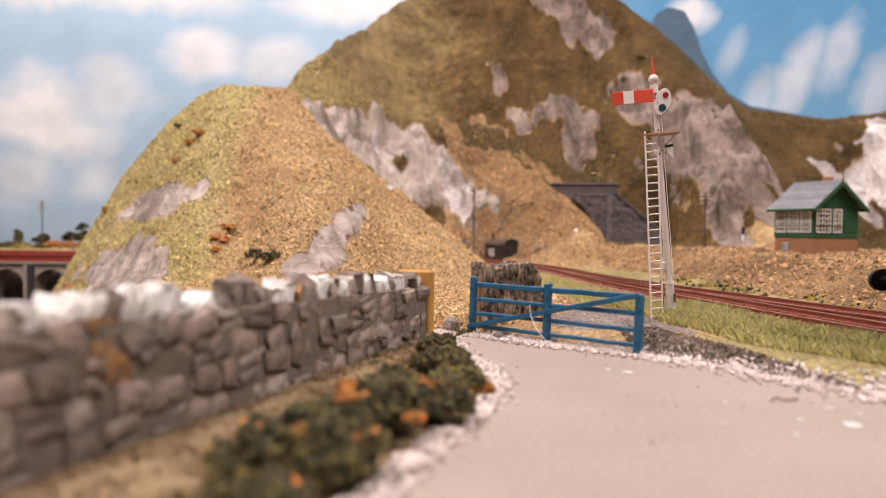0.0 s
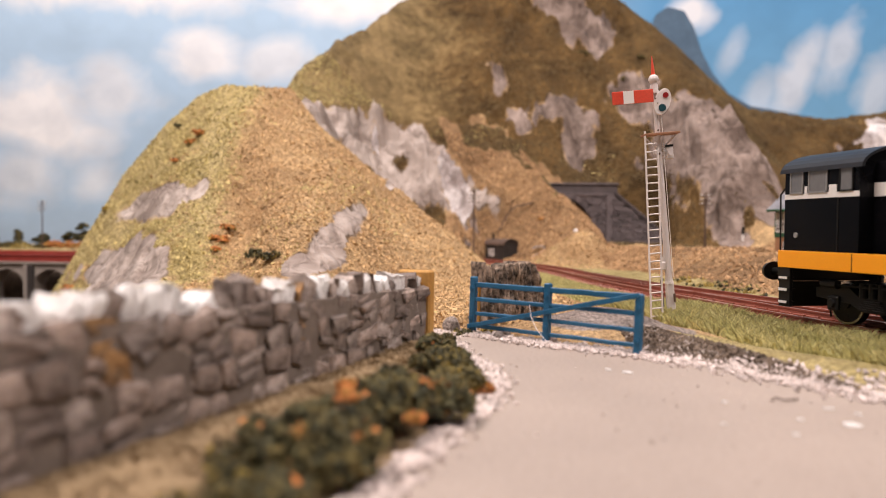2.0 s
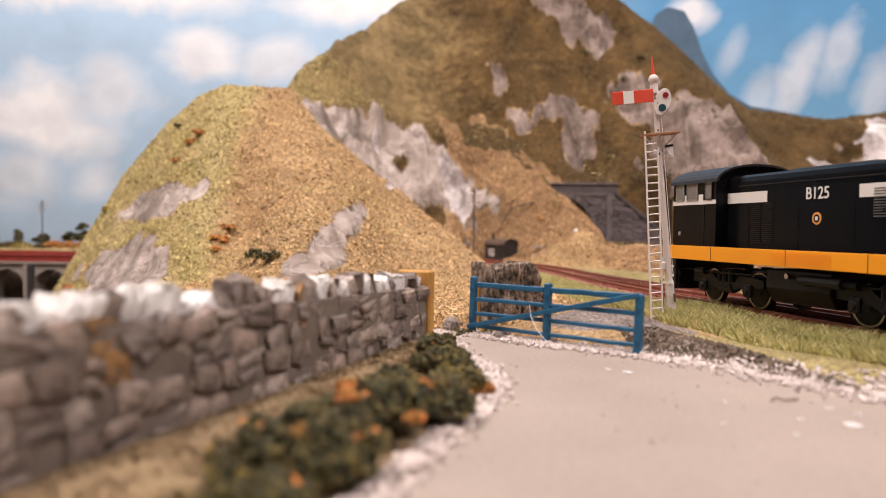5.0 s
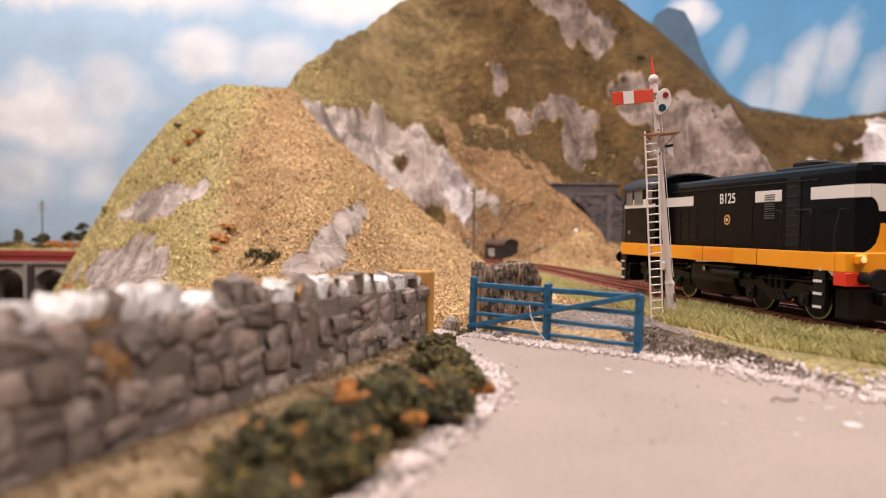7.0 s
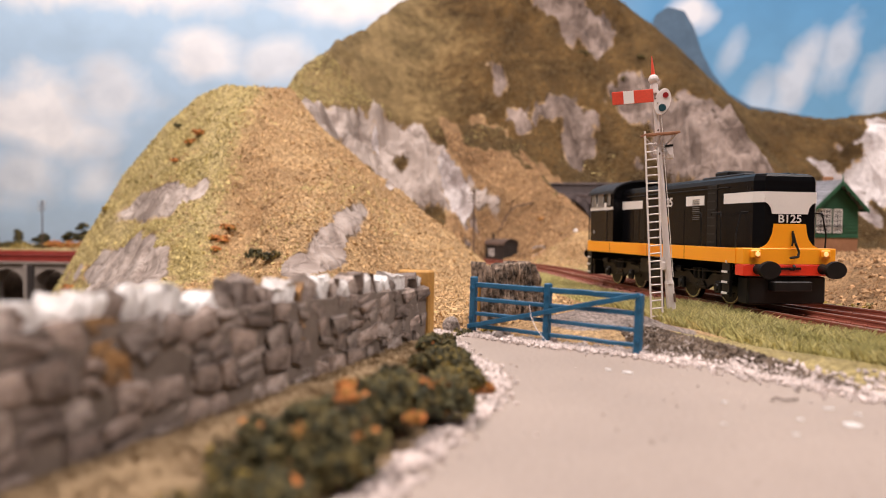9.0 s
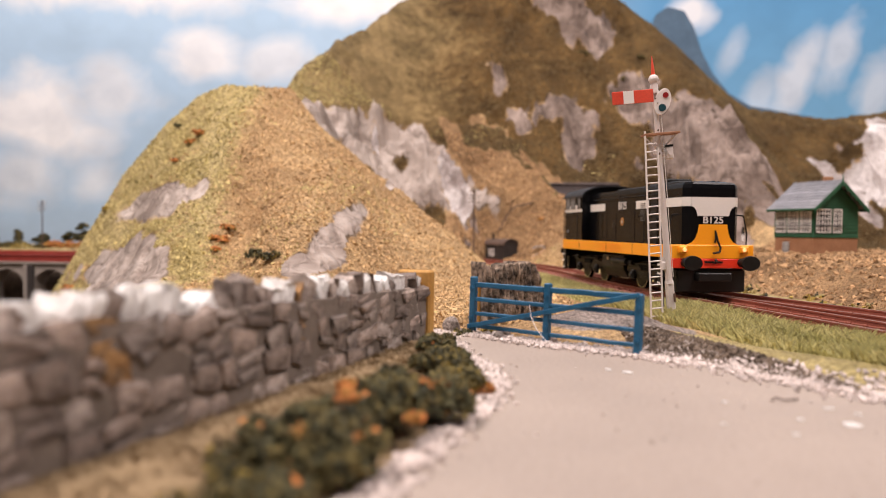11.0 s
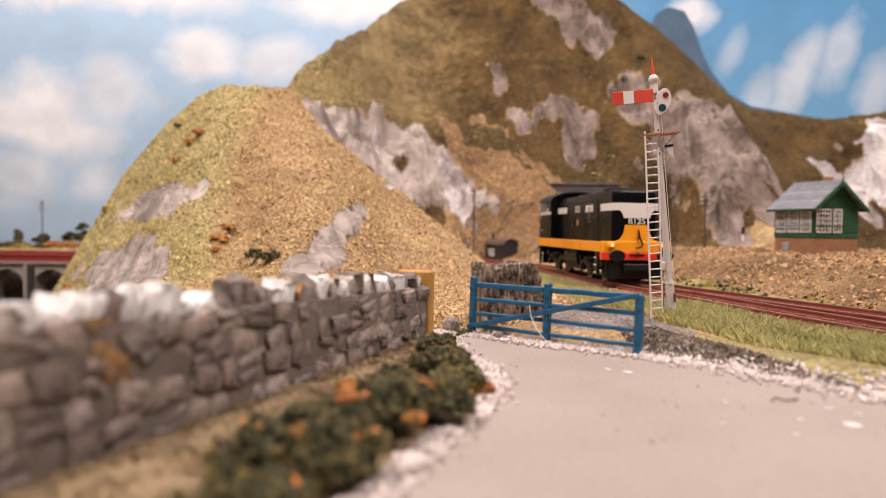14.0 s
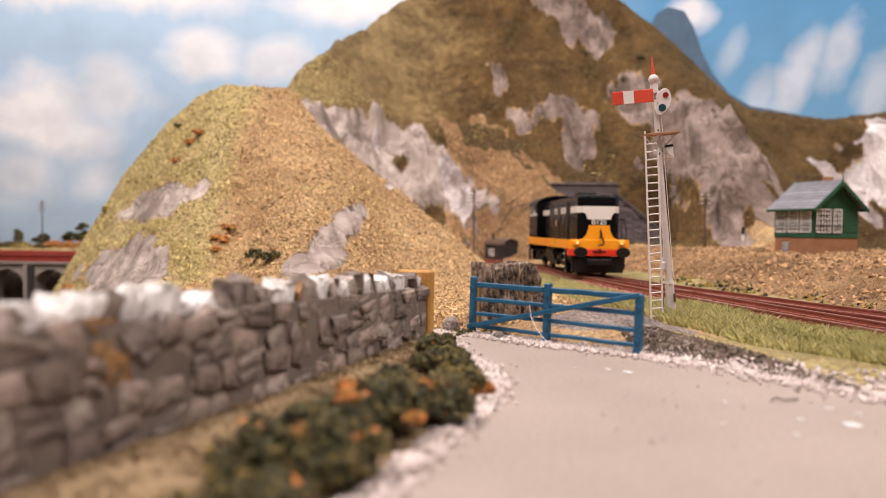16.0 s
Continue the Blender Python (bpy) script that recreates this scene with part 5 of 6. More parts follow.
def tree(x, y, z, h, r):
    th = thing("tree", "dark green foam tree beyond the viaduct", "tree", mpose(x, y, z), "trees beyond the viaduct")
    part("trunk", rod((0, 0, -2), (0, 0, h * 0.6), 1.2, 0.6, 7), M_WOOD, th)
    for k in range(4):
        a = rng.uniform(0, 6.28)
        part("limb", rod((0, 0, h * (0.25 + 0.08 * k)), (math.cos(a) * r * 0.5, math.sin(a) * r * 0.5, h * (0.5 + 0.08 * k)), 0.6, 0.2, 5), M_WOOD, th)
    lumps = [(rng.normal(0, 0.42) * r, rng.normal(0, 0.42) * r, h * rng.uniform(0.35, 0.85), r * rng.uniform(0.35, 0.6)) for _ in range(9)]
    foliage("crown", lumps, 900, 1.3, [M_BUSH, M_YELLOW], [0.95, 0.05], th)


for x, y, h, r in ((-500, 1010, 34, 13), (-522, 1020, 20, 9), (-552, 1000, 17, 12), (-588, 1010, 26, 8), (-625, 1000, 16, 14), (-660, 1010, 18, 12), (-470, 1030, 22, 10)):
    tree(x, y, -3, h + 4, r)
for x, tone, r in ((-480, "olive", 8), (-498, "orange", 10), (-514, "orange", 10), (-530, "orange", 9), (-546, "olive", 8), (-562, "yellow", 8), (-580, "olive", 9), (-600, "olive", 8), (-620, "dark", 9), (-640, "olive", 9)):
    bush(x, 985 + rng.uniform(-6, 6), -3, r + 2, tone, {"orange": "rust orange foam hedge beyond the viaduct"}.get(tone, "olive foam hedge beyond the viaduct"), 420, 1.1, "hedge beyond the viaduct")


# ---- tufts on the hills ----
def ground_at(px, py, y0, y1):
    """First meeting of a straight line of sight from the yard with the hills."""
    t = np.arange(y0, y1, 1.0)
    x, z = px * t, 31.2 + py * t
    under = np.nonzero(height(x, t) >= z)[0]
    if not len(under):
        return None
    k = under[0]
    return float(x[k]), float(t[k]), float(z[k])


for px, py, r, tone in ((-0.332, 0.124, 5.0, "orange"), (-0.345, 0.112, 4.5, "orange"), (-0.366, 0.087, 3.2, "orange"), (-0.295, -0.006, 4.6, "orange"), (-0.302, -0.022, 4.0, "orange"), (-0.316, -0.018, 2.6, "orange"),
                        (-0.310, -0.034, 3.0, "orange"), (-0.51, -0.09, 5.0, "orange"), (0.132, 0.013, 4.0, "orange"), (-0.255, -0.042, 6.0, "dark"), (-0.235, -0.044, 5.0, "olive"), (-0.475, 0.01, 6.0, "yellow"),
                        (-0.462, 0.02, 4.0, "yellow"), (-0.362, 0.135, 3.0, "dark"), (0.302, 0.262, 9.0, "dark"), (0.243, 0.205, 4.0, "olive"), (0.265, 0.235, 5.0, "olive"), (0.19, 0.24, 5.0, "olive")):
    spot = ground_at(px, py, 380, 1060)
    if spot is None:
        continue
    x, y, z = spot
    lab = {"orange": "rust orange tuft growing on the hillside", "dark": "dark green bush growing on the hillside", "olive": "olive tuft growing on the hillside", "yellow": "yellow tuft growing on the hillside"}[tone]
    bush(x, y, z - 0.15 * r, r, tone, lab, 200, 0.8, "tufts on the hills")
o = lump("white_stone", 2.2, 1.6, 2.2, 133, 652, 36, M_STONEW, "small white stone lying on the brown slope", "stone")
x, y, z = ground_at(0.182, -0.001, 500, 900)
o.matrix_basis = mpose(x, y, z)
x, y, z = ground_at(0.411, -0.012, 380, 900)
mk = thing("marker_post", "small black and white marker post on the bank", "marker post", mpose(x, y, z))
part("post", box(-0.9, 0.9, -0.6, 0.6, -1, 6, 0.2), M_CREAM, mk)
part("head", box(-1.2, 1.2, -0.8, 0.8, 6, 13, 0.4), M_UNDER, mk)
w = thing("driftwood", "bleached curled twig lying beside the hut", "twig", mpose(84, 668, 3))
part("twig", tube([(-6, 0, 0), (-1, 0, 4), (4, 0, 6), (9, 0, 9), (8, 0, 13), (3, 0, 13), (-2, 0, 11)], 1.0, 7), M_STONEP, w)
tw = thing("bare_bush", "leaning bare brown twig on the rock beside the hut", "twig", mpose(52, 742, 27))
part("twig", tube([(-4, -14, -10), (4, -12, 4), (14, -8, 22), (22, -6, 28), (38, -4, 31)], 0.7, 6), M_WOOD, tw)
part("twig", tube([(14, -8, 22), (18, -12, 34)], 0.5, 6), M_WOOD, tw)
# ---- locomotive: hood end at y = 0, cab at y = 143, height from the rail ----
M_GLASS = plain("cab_window_glass", (0.17, 0.165, 0.16), 0.08)
M_SLAT = surf("grey_louvre_paint", (0.10, 0.098, 0.095), (0.15, 0.147, 0.142), 4, 0.5, 0.5, bump=0)
M_FRAMEW = surf("grey_window_frame", (0.22, 0.21, 0.20), (0.30, 0.29, 0.28), 4, 0.5, 0.4, bump=0)
M_GOLD = plain("gold_emblem", (0.75, 0.33, 0.08), 0.4)
loco = thing("locomotive", "black and orange model diesel locomotive with white stripe", "locomotive")
WHEELS = []


def writing(text, size, parent, m, mat, name="number", squeeze=1.0):
    cu = bpy.data.curves.new(name, "FONT")
    cu.body, cu.size, cu.align_x, cu.align_y, cu.extrude, cu.offset = text, size * MM, "CENTER", "CENTER", 0.06 * MM, 0.012 * size * MM
    tmp = bpy.data.objects.new(name, cu)
    scene.collection.objects.link(tmp)
    me = bpy.data.meshes.new_from_object(tmp.evaluated_get(bpy.context.evaluated_depsgraph_get()))
    bpy.data.objects.remove(tmp)
    me.materials.clear()
    me.materials.append(mat)
    ob = new(name, me)
    ob.parent = parent
    ob.matrix_basis = m @ Matrix.Diagonal((squeeze, 1, 1, 1))
    return tagged(ob, "white running number")


def locomotive():
    W, HW = 18.3, 12.5
    # running plate and valance
    part("running_plate", box(-W, W, 0, 143, 17.2, 21.6, 0.3), M_UNDER, loco)
    for s in (-1, 1):
        v = part("valance", box(s * W - 0.35, s * W + 0.35, -0.4, 142.5, 16.6, 22.1, 0.12), M_ORANGE, loco, "orange side band")
        for y in (36, 70, 112):
            part("seam", box(s * W - 0.42, s * W + 0.42, y, y + 0.25, 16.7, 22), M_UNDER, v)
        g = bmesh.new()
        for k in range(6):
            box(s * W - 0.48, s * W + 0.48, 50, 78, 17.6 + 0.65 * k, 17.85 + 0.65 * k, 0, g)
        part("louvre", g, M_ORANGE, v)
        part("step_edge", box(s * W - 0.45, s * W + 0.45, 5.0, 5.6, 16.4, 17.4), M_CREAM, loco, "white step edge")
        part("front_step_plate", box(s * (W - 4), s * W, 3.5, 9.5, 16.6, 17.4), M_UNDER, loco)
        part("corner_panel", box(min(s * (W - 1.5), s * W), max(s * (W - 1.5), s * W), 0.4, 4.0, 17.4, 22.1, 0.15), M_ORANGE, loco)
    # bonnet, with its corners chamfered at the nose
    hood = [(-HW, 112), (-HW, -1.0), (-HW + 2.6, -4.0), (HW - 2.6, -4.0), (HW, -1.0), (HW, 112)]
    bm = bmesh.new()
    prof = [(21.6, 0), (46.2, 0), (47.8, 0.5), (48.7, 1.6), (49.0, 4.0)]
    rings = []
    for z, inset in prof:
        rings.append([bm.verts.new((x - math.copysign(min(inset, abs(x)), x), y + (inset * 0.6 if y < 50 else 0), z)) for x, y in hood])
    for a, b in zip(rings[:-1], rings[1:]):
        for i in range(6):
            bm.faces.new((a[i], a[(i + 1) % 6], b[(i + 1) % 6], b[i]))
    bm.faces.new(rings[-1])
    bm.faces.new(rings[0][::-1])
    part("bonnet", bm, M_BLACK, loco)
    # cab with arched roof
    cab = [(-17.6, 21.6), (17.6, 21.6), (17.6, 47.2)] + [(17.6 * math.cos(a), 47.2 + 6.0 * math.sin(a)) for a in np.linspace(0.12, math.pi - 0.12, 13)] + [(-17.6, 47.2)]
    part("cab", prism(cab, 111, 141.4, "y"), M_BLACK, loco)
    roof = [(18.4 * math.cos(a), 46.8 + 7.0 * math.sin(a)) for a in np.linspace(-0.02, math.pi + 0.02, 17)]
    roof += [(17.4 * math.cos(a), 46.8 + 6.2 * math.sin(a)) for a in np.linspace(math.pi, 0, 17)]
    part("cab_roof", prism(roof, 109.6, 143.0, "y"), M_ROOF, loco)
    for s in (-1, 1):
        x = s * 17.6
        for y0, y1 in ((133.5, 138.5), (123.5, 130.5), (113.5, 118)):
            w = part("cab_window", box(min(x, x + 0.2 * s), max(x, x + 0.2 * s), y0, y1, 40.4, 47.0), M_GLASS, loco)
            f = bmesh.new()
            for a0, a1, c0, c1 in ((y0 - 0.4, y1 + 0.4, 40, 40.5), (y0 - 0.4, y1 + 0.4, 46.8, 47.3), (y0 - 0.4, y0 + 0.1, 40, 47.3), (y1 - 0.1, y1 + 0.4, 40, 47.3)):
                box(min(x, x + 0.4 * s), max(x, x + 0.4 * s), a0, a1, c0, c1, 0, f)
            part("window_frame", f, M_FRAMEW if y0 > 120 else M_UNDER, w)
        part("cab_stripe", box(min(x, x + 0.15 * s), max(x, x + 0.15 * s), 111, 141.4, 38.4, 40.0), M_CREAM, loco, "white stripe")
        part("cab_stripe", box(min(x, x + 0.15 * s), max(x, x + 0.15 * s), 119.5, 122.5, 40.0, 42.3), M_CREAM, loco, "white stripe")
        part("cab_stripe", box(min(x, x + 0.15 * s), max(x, x + 0.15 * s), 131.5, 132.6, 40.0, 42.3), M_CREAM, loco, "white stripe")
        part("builders_plate", rod((x, 136, 27), (x + 0.3 * s, 136, 27), 0.9, 0.9, 12), M_FRAMEW, loco)
        part("door_edge", box(min(x, x + 0.2 * s), max(x, x + 0.2 * s), 118.6, 119.0, 22, 38), M_UNDER, loco)
        xb = s * HW
        for y0, y1 in ((88, 111), (32, 46.5)):
            part("side_stripe", box(min(xb, xb + 0.16 * s), max(xb, xb + 0.16 * s), y0, y1, 38.4, 42.3), M_CREAM, loco, "white side stripe")
        part("side_stripe", box(min(xb, xb + 0.16 * s), max(xb, xb + 0.16 * s), -1.0, 17.8, 38.4, 42.3), M_CREAM, loco, "white side stripe")
        g = bmesh.new()
        for k in range(11):
            box(min(xb, xb + 0.3 * s), max(xb, xb + 0.3 * s), 35.5, 41, 32.6 + 0.8 * k, 32.9 + 0.8 * k, 0, g)
        part("louvre", g, M_SLAT, loco, "grey louvre slats")
        g = bmesh.new()
        for c in (85, 91.5):
            for k in range(20):
                box(min(xb, xb + 0.28 * s), max(xb, xb + 0.28 * s), c, c + 5, 24 + 0.72 * k, 24.3 + 0.72 * k, 0, g)
        part("louvre", g, M_UNDER, loco)
        part("radiator_door", box(min(xb, xb + 0.25 * s), max(xb, xb + 0.25 * s), 22.5, 29.5, 22, 46, 0.1), M_UNDER, loco)
        lad = bmesh.new()
        for k in range(7):
            box(min(xb, xb + 0.5 * s), max(xb, xb + 0.5 * s), 23.2, 28.8, 23.5 + 3.2 * k, 24.0 + 3.2 * k, 0, lad)
        part("ladder", lad, M_ROOF, loco, "dark rungs of the door ladder")
        for y0, y1 in ((48, 56), (72, 80), (98, 110)):
            part("bonnet_door", box(min(xb, xb + 0.14 * s), max(xb, xb + 0.14 * s), y0, y1, 22.6, 37, 0.05), M_BLACK, loco)
        part("roof_rail", rod((s * (HW + 0.5), 14, 44.6), (s * (HW + 0.5), 104, 44.6), 0.22, 0.22, 6), M_UNDER, loco)
        for y in (16, 46, 76, 102):
            part("rail_bracket", rod((s * (HW - 0.3), y, 44.6), (s * (HW + 0.6), y, 44.6), 0.3, 0.3, 6), M_UNDER, loco)
        em = part("emblem", rod((xb, 63.7, 32.4), (xb + 0.18 * s, 63.7, 32.4), 2.0, 2.0, 24), M_GOLD, loco, "round orange and white emblem")
        part("emblem_ring", rod((xb, 63.7, 32.4), (xb + 0.22 * s, 63.7, 32.4), 1.3, 1.3, 20), M_BLACK, em)
        part("emblem_centre", box(min(xb, xb + 0.26 * s), max(xb, xb + 0.26 * s), 63.1, 64.3, 31.8, 33.0), M_CREAM, em)
        writing("B125", 5.4, loco, mpose(s * (HW + 0.1), 63.7, 40.3, 90, 0, 90 * s), M_CREAM, squeeze=0.95)
        # handrails at the steps
        for y in (10.5, 24.5):
            part("handrail", tube([(s * (W - 0.4), y, 15.5), (s * (W - 0.2), y, 33.5), (s * (W - 0.6), y + 0.6, 35.0), (s * (W - 1), y + 7.5, 35.0), (s * (W - 1), y + 8.0, 34)], 0.28, 6), M_UNDER, loco)
        part("handrail", tube([(s * (W - 0.5), 142.6, 16.5), (s * (W - 0.5), 143.2, 40), (s * (W - 0.9), 141.6, 42)], 0.28, 6), M_UNDER, loco)
        part("handrail", tube([(s * (W - 0.6), 0.6, 19), (s * (W - 0.2), 0.4, 27), (s * (W - 2.0), 0.4, 34.8), (s * (HW + 0.8), 0.6, 35)], 0.3, 6), M_UNDER, loco)
        for y in (3.5, 137.5):
            part("step_back", box(min(s * (W - 1.2), s * W), max(s * (W - 1.2), s * W), y, y + 5.0, 4.0, 16.6, 0.1), M_UNDER, loco)
        for y in (3.8, 137.8):
            for z in (5.2, 9.2, 13.0):
                part("step", box(min(s * (W - 2.5), s * (W + 0.5)), max(s * (W - 2.5), s * (W + 0.5)), y, y + 4.4, z, z + 0.55), M_UNDER, loco)
                part("step_edge", box(min(s * (W + 0.4), s * (W + 0.6)), max(s * (W + 0.4), s * (W + 0.6)), y + 0.3, y + 4.1, z - 0.1, z + 0.7), M_CREAM, loco, "white step edge")
    # nose panels
    white = [(-HW + 2.6, 42.3), (HW - 2.6, 42.3), (HW - 2.6, 38.6), (8.6, 37.9), (7.6, 36.6), (7.0, 34.4), (-7.0, 34.4), (-7.6, 36.6), (-8.6, 37.9), (-HW + 2.6, 38.6)]
    part("nose_panel", prism(white, -4.25, -3.95), M_CREAM, loco, "white nose panel")
    for s in (-1, 1):
        a, b = Vector((s * (HW - 2.6), -4.0, 0)), Vector((s * HW, -1.0, 0))
        bm = bmesh.new()
        o = Vector((s * 0.14, -0.14, 0))
        q = [bm.verts.new(p + o + Vector((0, 0, z))) for p, z in ((a, 38.5), (b, 38.4), (b, 42.3), (a, 42.3))]
        bm.faces.new(q)
        e = bmesh.ops.extrude_face_region(bm, geom=bm.faces[:])
        bmesh.ops.translate(bm, verts=[g for g in e["geom"] if isinstance(g, bmesh.types.BMVert)], vec=(-s * 0.1, 0.1, 0))
        part("nose_panel", bm, M_CREAM, loco, "white nose panel")
    org = [(-6.3, 30.9), (6.3, 30.9), (6.8, 27.5), (7.8, 25.0), (9.4, 23.2), (HW - 0.6, 22.1), (-HW + 0.6, 22.1), (-9.4, 23.2), (-7.8, 25.0), (-6.8, 27.5)]
    part("nose_panel", prism(org, -4.3, -3.95), M_ORANGE, loco, "orange nose panel")
    writing("B125", 4.0, loco, mpose(0, -4.15, 32.6, 90, 0, 0), M_CREAM, squeeze=1.15)
    # front beam
    part("front_band", box(-W, W, -4.8, 0.6, 16.4, 22.2, 0.25), M_ORANGE, loco, "orange front band")
    part("buffer_beam", box(-W, W, -5.0, 0.2, 12.4, 16.4, 0.2), M_RED, loco, "red buffer beam")
    part("rear_band", box(-W, W, 142.5, 143.4, 16.6, 22.2, 0.2), M_ORANGE, loco)
    part("rear_beam", box(-W, W, 142.4, 143.2, 12.0, 16.6, 0.2), M_UNDER, loco)
    part("pilot", box(-15.5, 15.5, -3.6, 3.0, 2.2, 12.0, 0.6), M_UNDER, loco)
    part("coupling_box", box(-7.5, 7.5, -7.2, -3.6, 7.0, 10.5, 0.4), M_UNDER, loco)
    part("rear_pilot", box(-15.5, 15.5, 139, 142.6, 4, 12.0, 0.4), M_UNDER, loco)
    part("drawhook", tube([(0, -5.0, 14.8), (0, -7.0, 14.8), (0, -7.6, 15.6), (0, -6.8, 16.2)], 0.5, 6), M_UNDER, loco)
    part("brake_hose", tube([(1.0, -4.7, 27.5), (1.4, -5.6, 24), (2.6, -6.0, 21), (2.0, -6.4, 19.2), (-0.8, -6.0, 18.8)], 0.45, 8), M_UNDER, loco)
    part("brake_hose", tube([(0.9, -4.6, 28.4), (0.9, -5.0, 24.6), (0.4, -5.0, 23.0)], 0.35, 8), M_UNDER, loco)
    part("coupling_plate", box(-4.0, 4.0, -5.4, -4.9, 14.6, 15.4), M_UNDER, loco)
    for s in (-1, 1):
        for y0, d in ((-5.0, -1), (143.2, 1)):
            b = rod((s * 12.7, y0, 14.8), (s * 12.7, y0 + d * 4.0, 14.8), 1.9, 1.6, 14)
            rod((s * 12.7, y0 + d * 3.6, 14.8), (s * 12.7, y0 + d * (7.7 + 1.1 * d), 14.8), 1.15, 1.15, 12, b)
            buf = part("buffer", b, M_UNDER, loco)
            hd = rod((s * 12.7, y0 + d * (7.5 + 1.1 * d), 14.8), (s * 12.7, y0 + d * (8.7 + 1.1 * d), 14.8), 3.5, 3.3, 24)
            bmesh.ops.scale(hd, vec=(1.2, 1, 0.9), verts=hd.verts, space=Matrix.Translation((-s * 12.7, 0, -14.8)))
            part("buffer_head", hd, M_UNDER, buf)
        lm = part("marker_lamp", box(s * 13.8 - 1.9, s * 13.8 + 1.9, -6.0, -4.6, 18.6, 21.8, 0.6), M_ORANGE, loco, "orange marker lamp housing")
        part("lens", rod((s * 13.4, -5.95, 20.2), (s * 13.4, -6.3, 20.2), 0.95, 0.8, 14), M_LAMP, lm, "glowing warm lens")
    # roof gear
    part("roof_fan", box(-8, 8, 12, 42, 48.6, 50.0, 0.4), M_ROOF, loco)
    part("exhaust_box", box(-6.0, 6.0, 26, 36, 49.8, 52.0, 0.6), M_UNDER, loco)
    part("roof_hatch", box(-7, 7, 46, 84, 48.6, 49.7, 0.4), M_ROOF, loco)
    part("horn", rod((3.0, 1.5, 48.9), (3.0, 6.5, 49.3), 0.8, 0.5, 8), M_UNDER, loco)
    part("horn", rod((5.2, 1.5, 48.7), (5.2, 5.5, 49.1), 0.8, 0.5, 8), M_UNDER, loco)
    # underframe
    tank = part("fuel_tank", prism([(-15, 15.5), (15, 15.5), (15.5, 9), (12.5, 4.2), (-12.5, 4.2), (-15.5, 9)], 54, 84, "y", 0.4), M_UNDER, loco)
    part("air_tank", rod((-16, 48, 12.6), (-16, 66, 12.6), 1.7, 1.7, 12), M_UNDER, loco)
    part("air_tank", rod((16, 48, 12.6), (16, 66, 12.6), 1.7, 1.7, 12), M_UNDER, loco)
    part("tank_cap", rod((-15.6, 72, 13.5), (-16.8, 72, 13.5), 1.0, 1.0, 10), M_STEEL, loco)
    for yc in (31.0, 109.0):
        bg = part("bogie_frame", box(-7.5, 7.5, yc - 20, yc + 20, 6.5, 12.5, 0.4), M_UNDER, loco)
        for s in (-1, 1):
            fr = prism([(yc - 22, 8.0), (yc - 22, 11.0), (yc - 9, 12.0), (yc - 5, 9.2), (yc + 5, 9.2), (yc + 9, 12.0), (yc + 22, 11.0), (yc + 22, 8.0), (yc + 8, 7.0), (yc + 4, 5.0), (yc - 4, 5.0), (yc - 8, 7.0)], s * 13.2 - 0.8, s * 13.2 + 0.8, "x", 0.15)
            part("side_frame", fr, M_UNDER, bg)
            sp = bmesh.new()
            for k in range(5):
                box(s * 14.2 - 0.5, s * 14.2 + 0.5, yc - 5 + 0.5 * k, yc + 5 - 0.5 * k, 5.6 + 0.6 * k, 6.0 + 0.6 * k, 0, sp)
            for a in (-3.4, 0, 3.4):
                rod((s * 14.1, yc + a, 9.2), (s * 14.1, yc + a, 13.5), 1.1, 1.1, 8, sp)
            part("spring", sp, M_UNDER, bg)
            part("brake_cylinder", rod((s * 15.0, yc + 12, 12.4), (s * 15.0, yc + 18, 12.4), 1.3, 1.3, 10), M_UNDER, bg)
            part("brake_rod", rod((s * 14.8, yc - 18, 12.6), (s * 14.8, yc + 12, 12.2), 0.35, 0.35, 6), M_UNDER, bg)
            for d in (-14, 14):
                ax = box(s * 14.4 - 0.9, s * 14.4 + 0.9, yc + d - 2.1, yc + d + 2.1, 4.4, 9.0, 0.5)
                rod((s * 15.2, yc + d, 6.7), (s * 15.9, yc + d, 6.7), 1.5, 1.2, 12, ax)
                part("axle_box", ax, M_UNDER, bg)
                part("sand_pipe", rod((s * 9.5, yc + d * 1.58, 9), (s * 8.6, yc + d * 1.52, 1.6), 0.3, 0.3, 6), M_UNDER, bg)
        for d in (-14, 14):
            ws = bmesh.new()
            for s in (-1, 1):
                rod((s * 7.2, 0, 0), (s * 9.6, 0, 0), 6.7, 6.55, 28, ws)
                rod((s * 9.5, 0, 0), (s * 9.85, 0, 0), 5.9, 5.9, 24, ws)
                rod((s * 9.5, 0, 0), (s * 10.2, 0, 0), 2.0, 1.6, 12, ws)
                for a in range(5):
                    an = a * 2 * math.pi / 5
                    rod((s * 9.5, 3.9 * math.cos(an), 3.9 * math.sin(an)), (s * 9.95, 3.9 * math.cos(an), 3.9 * math.sin(an)), 0.8, 0.8, 8, ws)
            rod((-9, 0, 0), (9, 0, 0), 1.2, 1.2, 10, ws)
            wh = part("wheelset", ws, M_UNDER, loco)
            wh.location = (0, (yc + d) * MM, 6.7 * MM)
            for s in (-1, 1):
                ty = rod((s * 9.3, 0, 0), (s * 9.72, 0, 0), 6.72, 6.6, 28)
                part("tyre", ty, M_STEEL, wh, "bright steel tyre")
            WHEELS.append((wh, yc + d))


M_ROOF = surf("dark_grey_roof", (0.009, 0.009, 0.011), (0.018, 0.018, 0.021), 14, 0.6, 0.5, bump=0.05, depth=0.05)
locomotive()


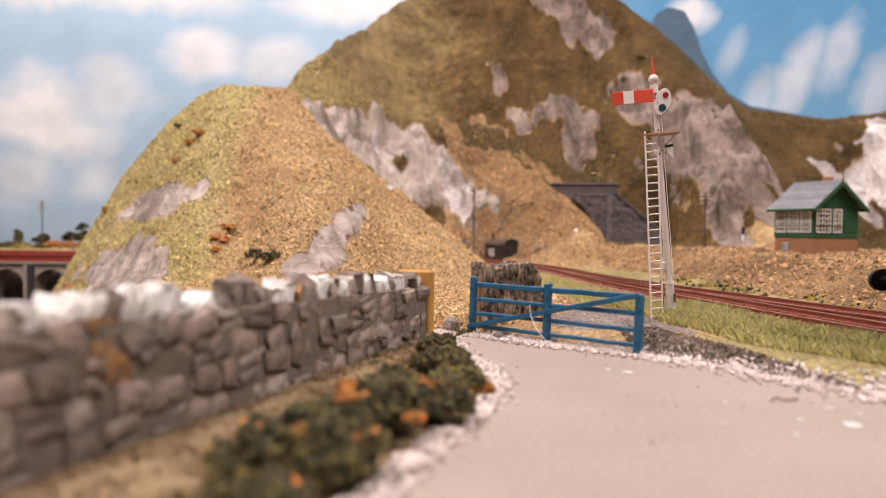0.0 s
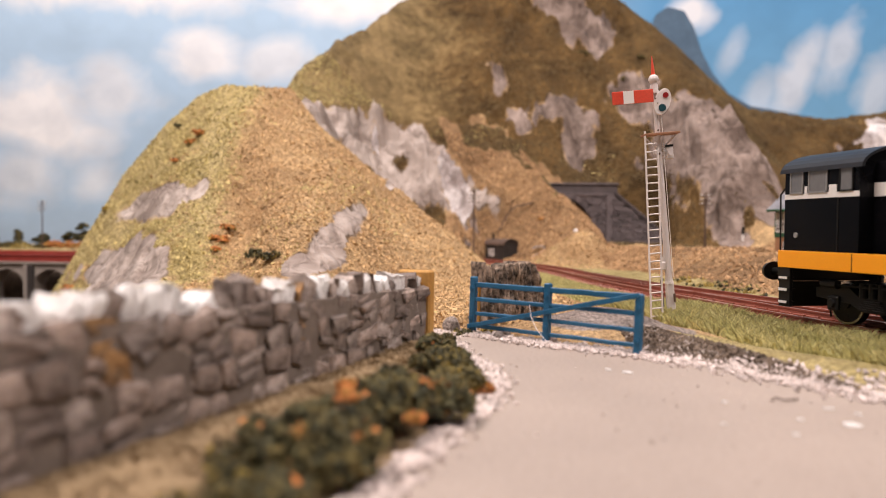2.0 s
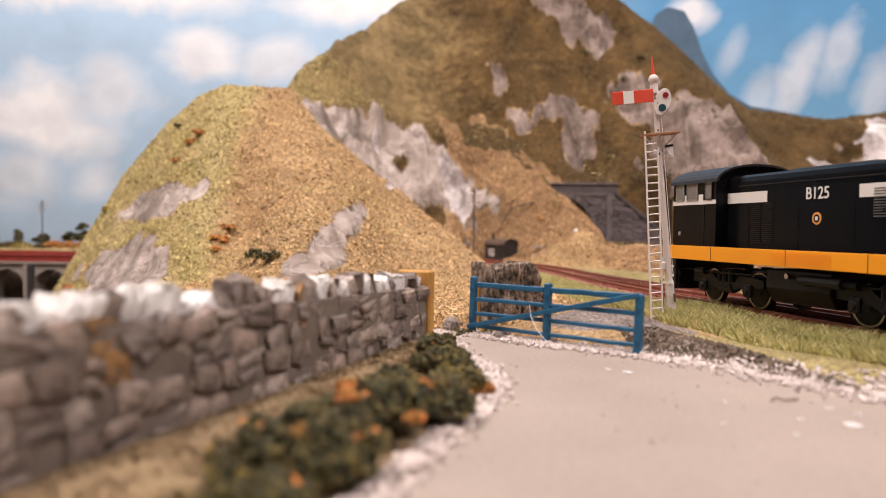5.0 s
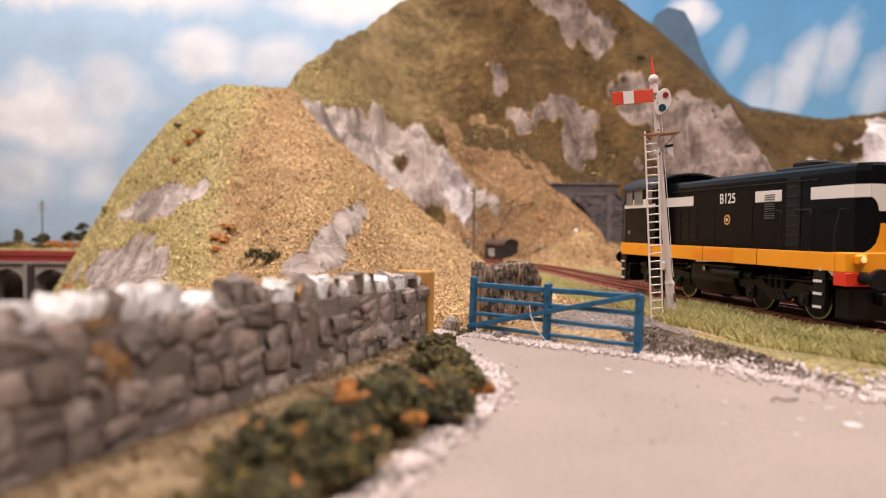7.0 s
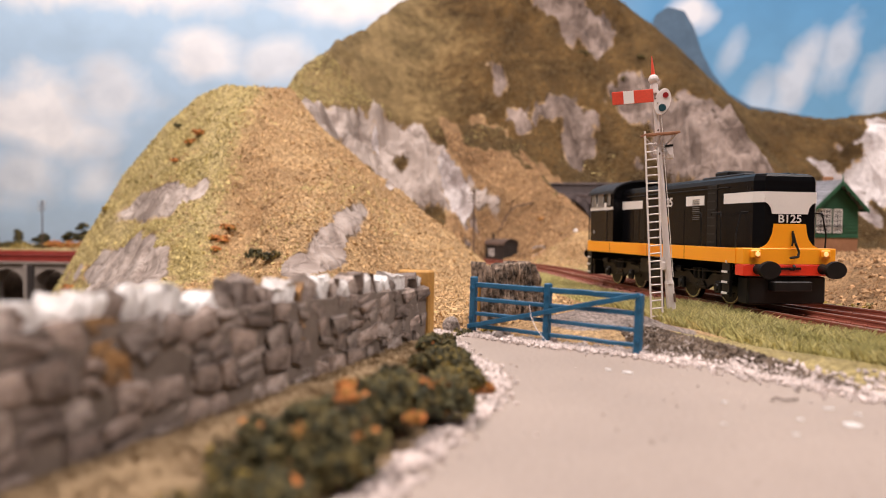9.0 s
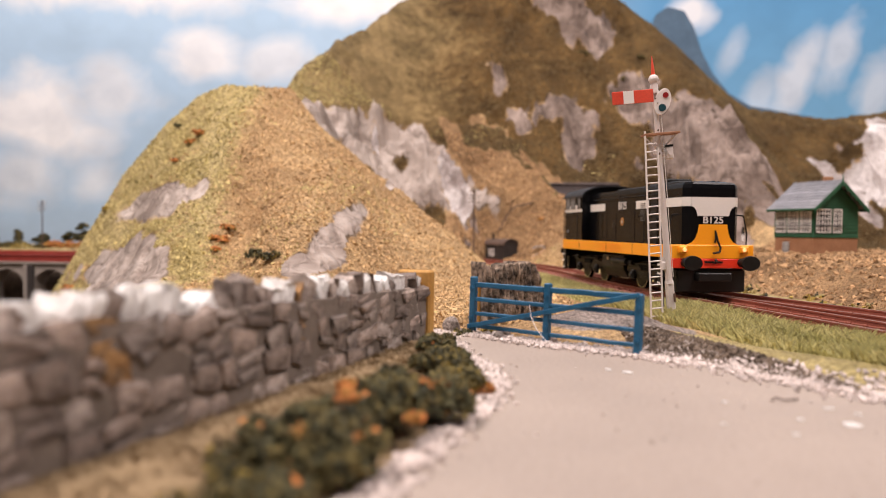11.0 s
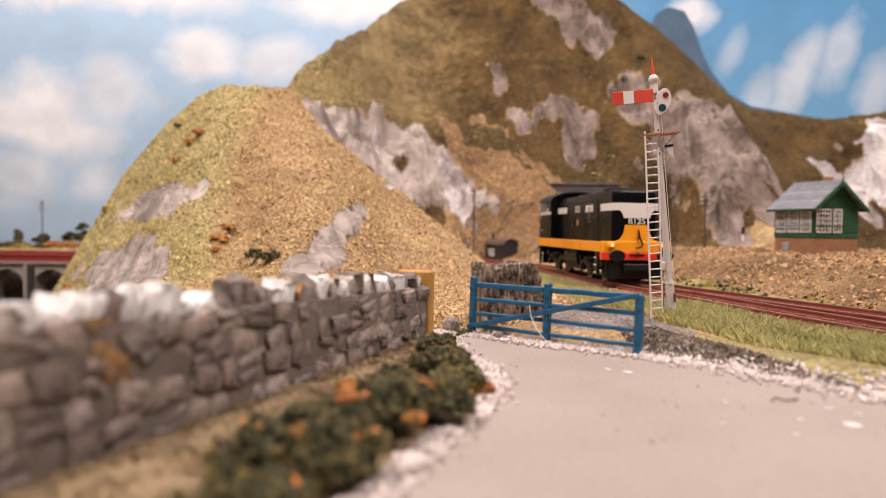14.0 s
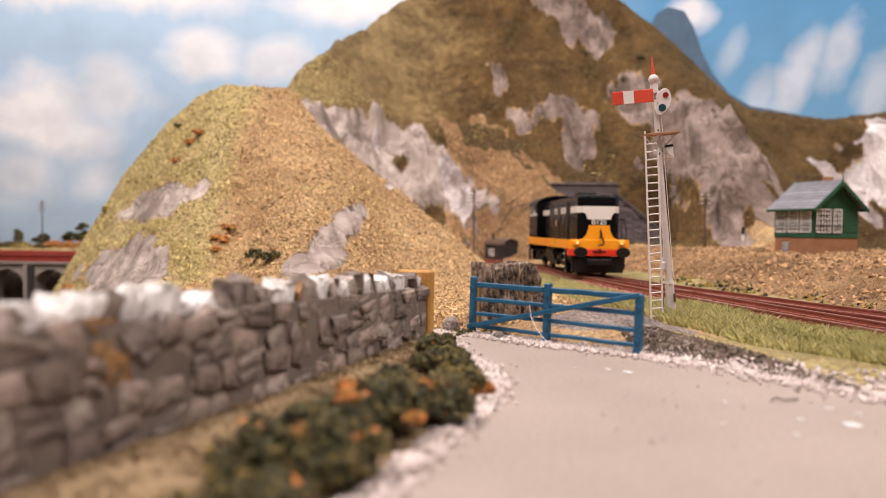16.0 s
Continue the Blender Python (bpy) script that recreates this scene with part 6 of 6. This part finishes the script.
def loco_pose(y):
    x = track_x(y)
    y2 = y + 143.0
    for _ in range(4):
        y2 = y + math.sqrt(143.0 ** 2 - (track_x(y2) - x) ** 2)
    return mpose(x, y, 3.5, 0, 0, math.degrees(math.atan2(x - track_x(y2), y2 - y)))


def motions():
    rows = [(0.0, 60.0), (1.0, 81.8), (2.0, 103.8), (3.0, 125.8), (4.0, 148.2), (5.2, 176.2), (6.5, 206.6), (7.5, 229.5), (8.2, 245.6), (9.0, 264.0), (10.2, 292.4), (11.5, 323.3), (12.5, 347.0), (13.5, 372.0), (14.5, 398.3), (15.3, 420.5), (16.0, 442.2)]
    walk(loco, [(t, loco_pose(y)) for t, y in rows])
    ts = [k / 4 for k in range(65)]
    for wh, yc in WHEELS:
        spin = []
        for t in ts:
            y = float(np.interp(t, [r[0] for r in rows], [r[1] for r in rows]))
            spin.append((t, mpose(0, yc, 6.7, -math.degrees((y - 60.0) * 1.02 / 6.7), 0, 0)))
        walk(wh, spin)


motions()
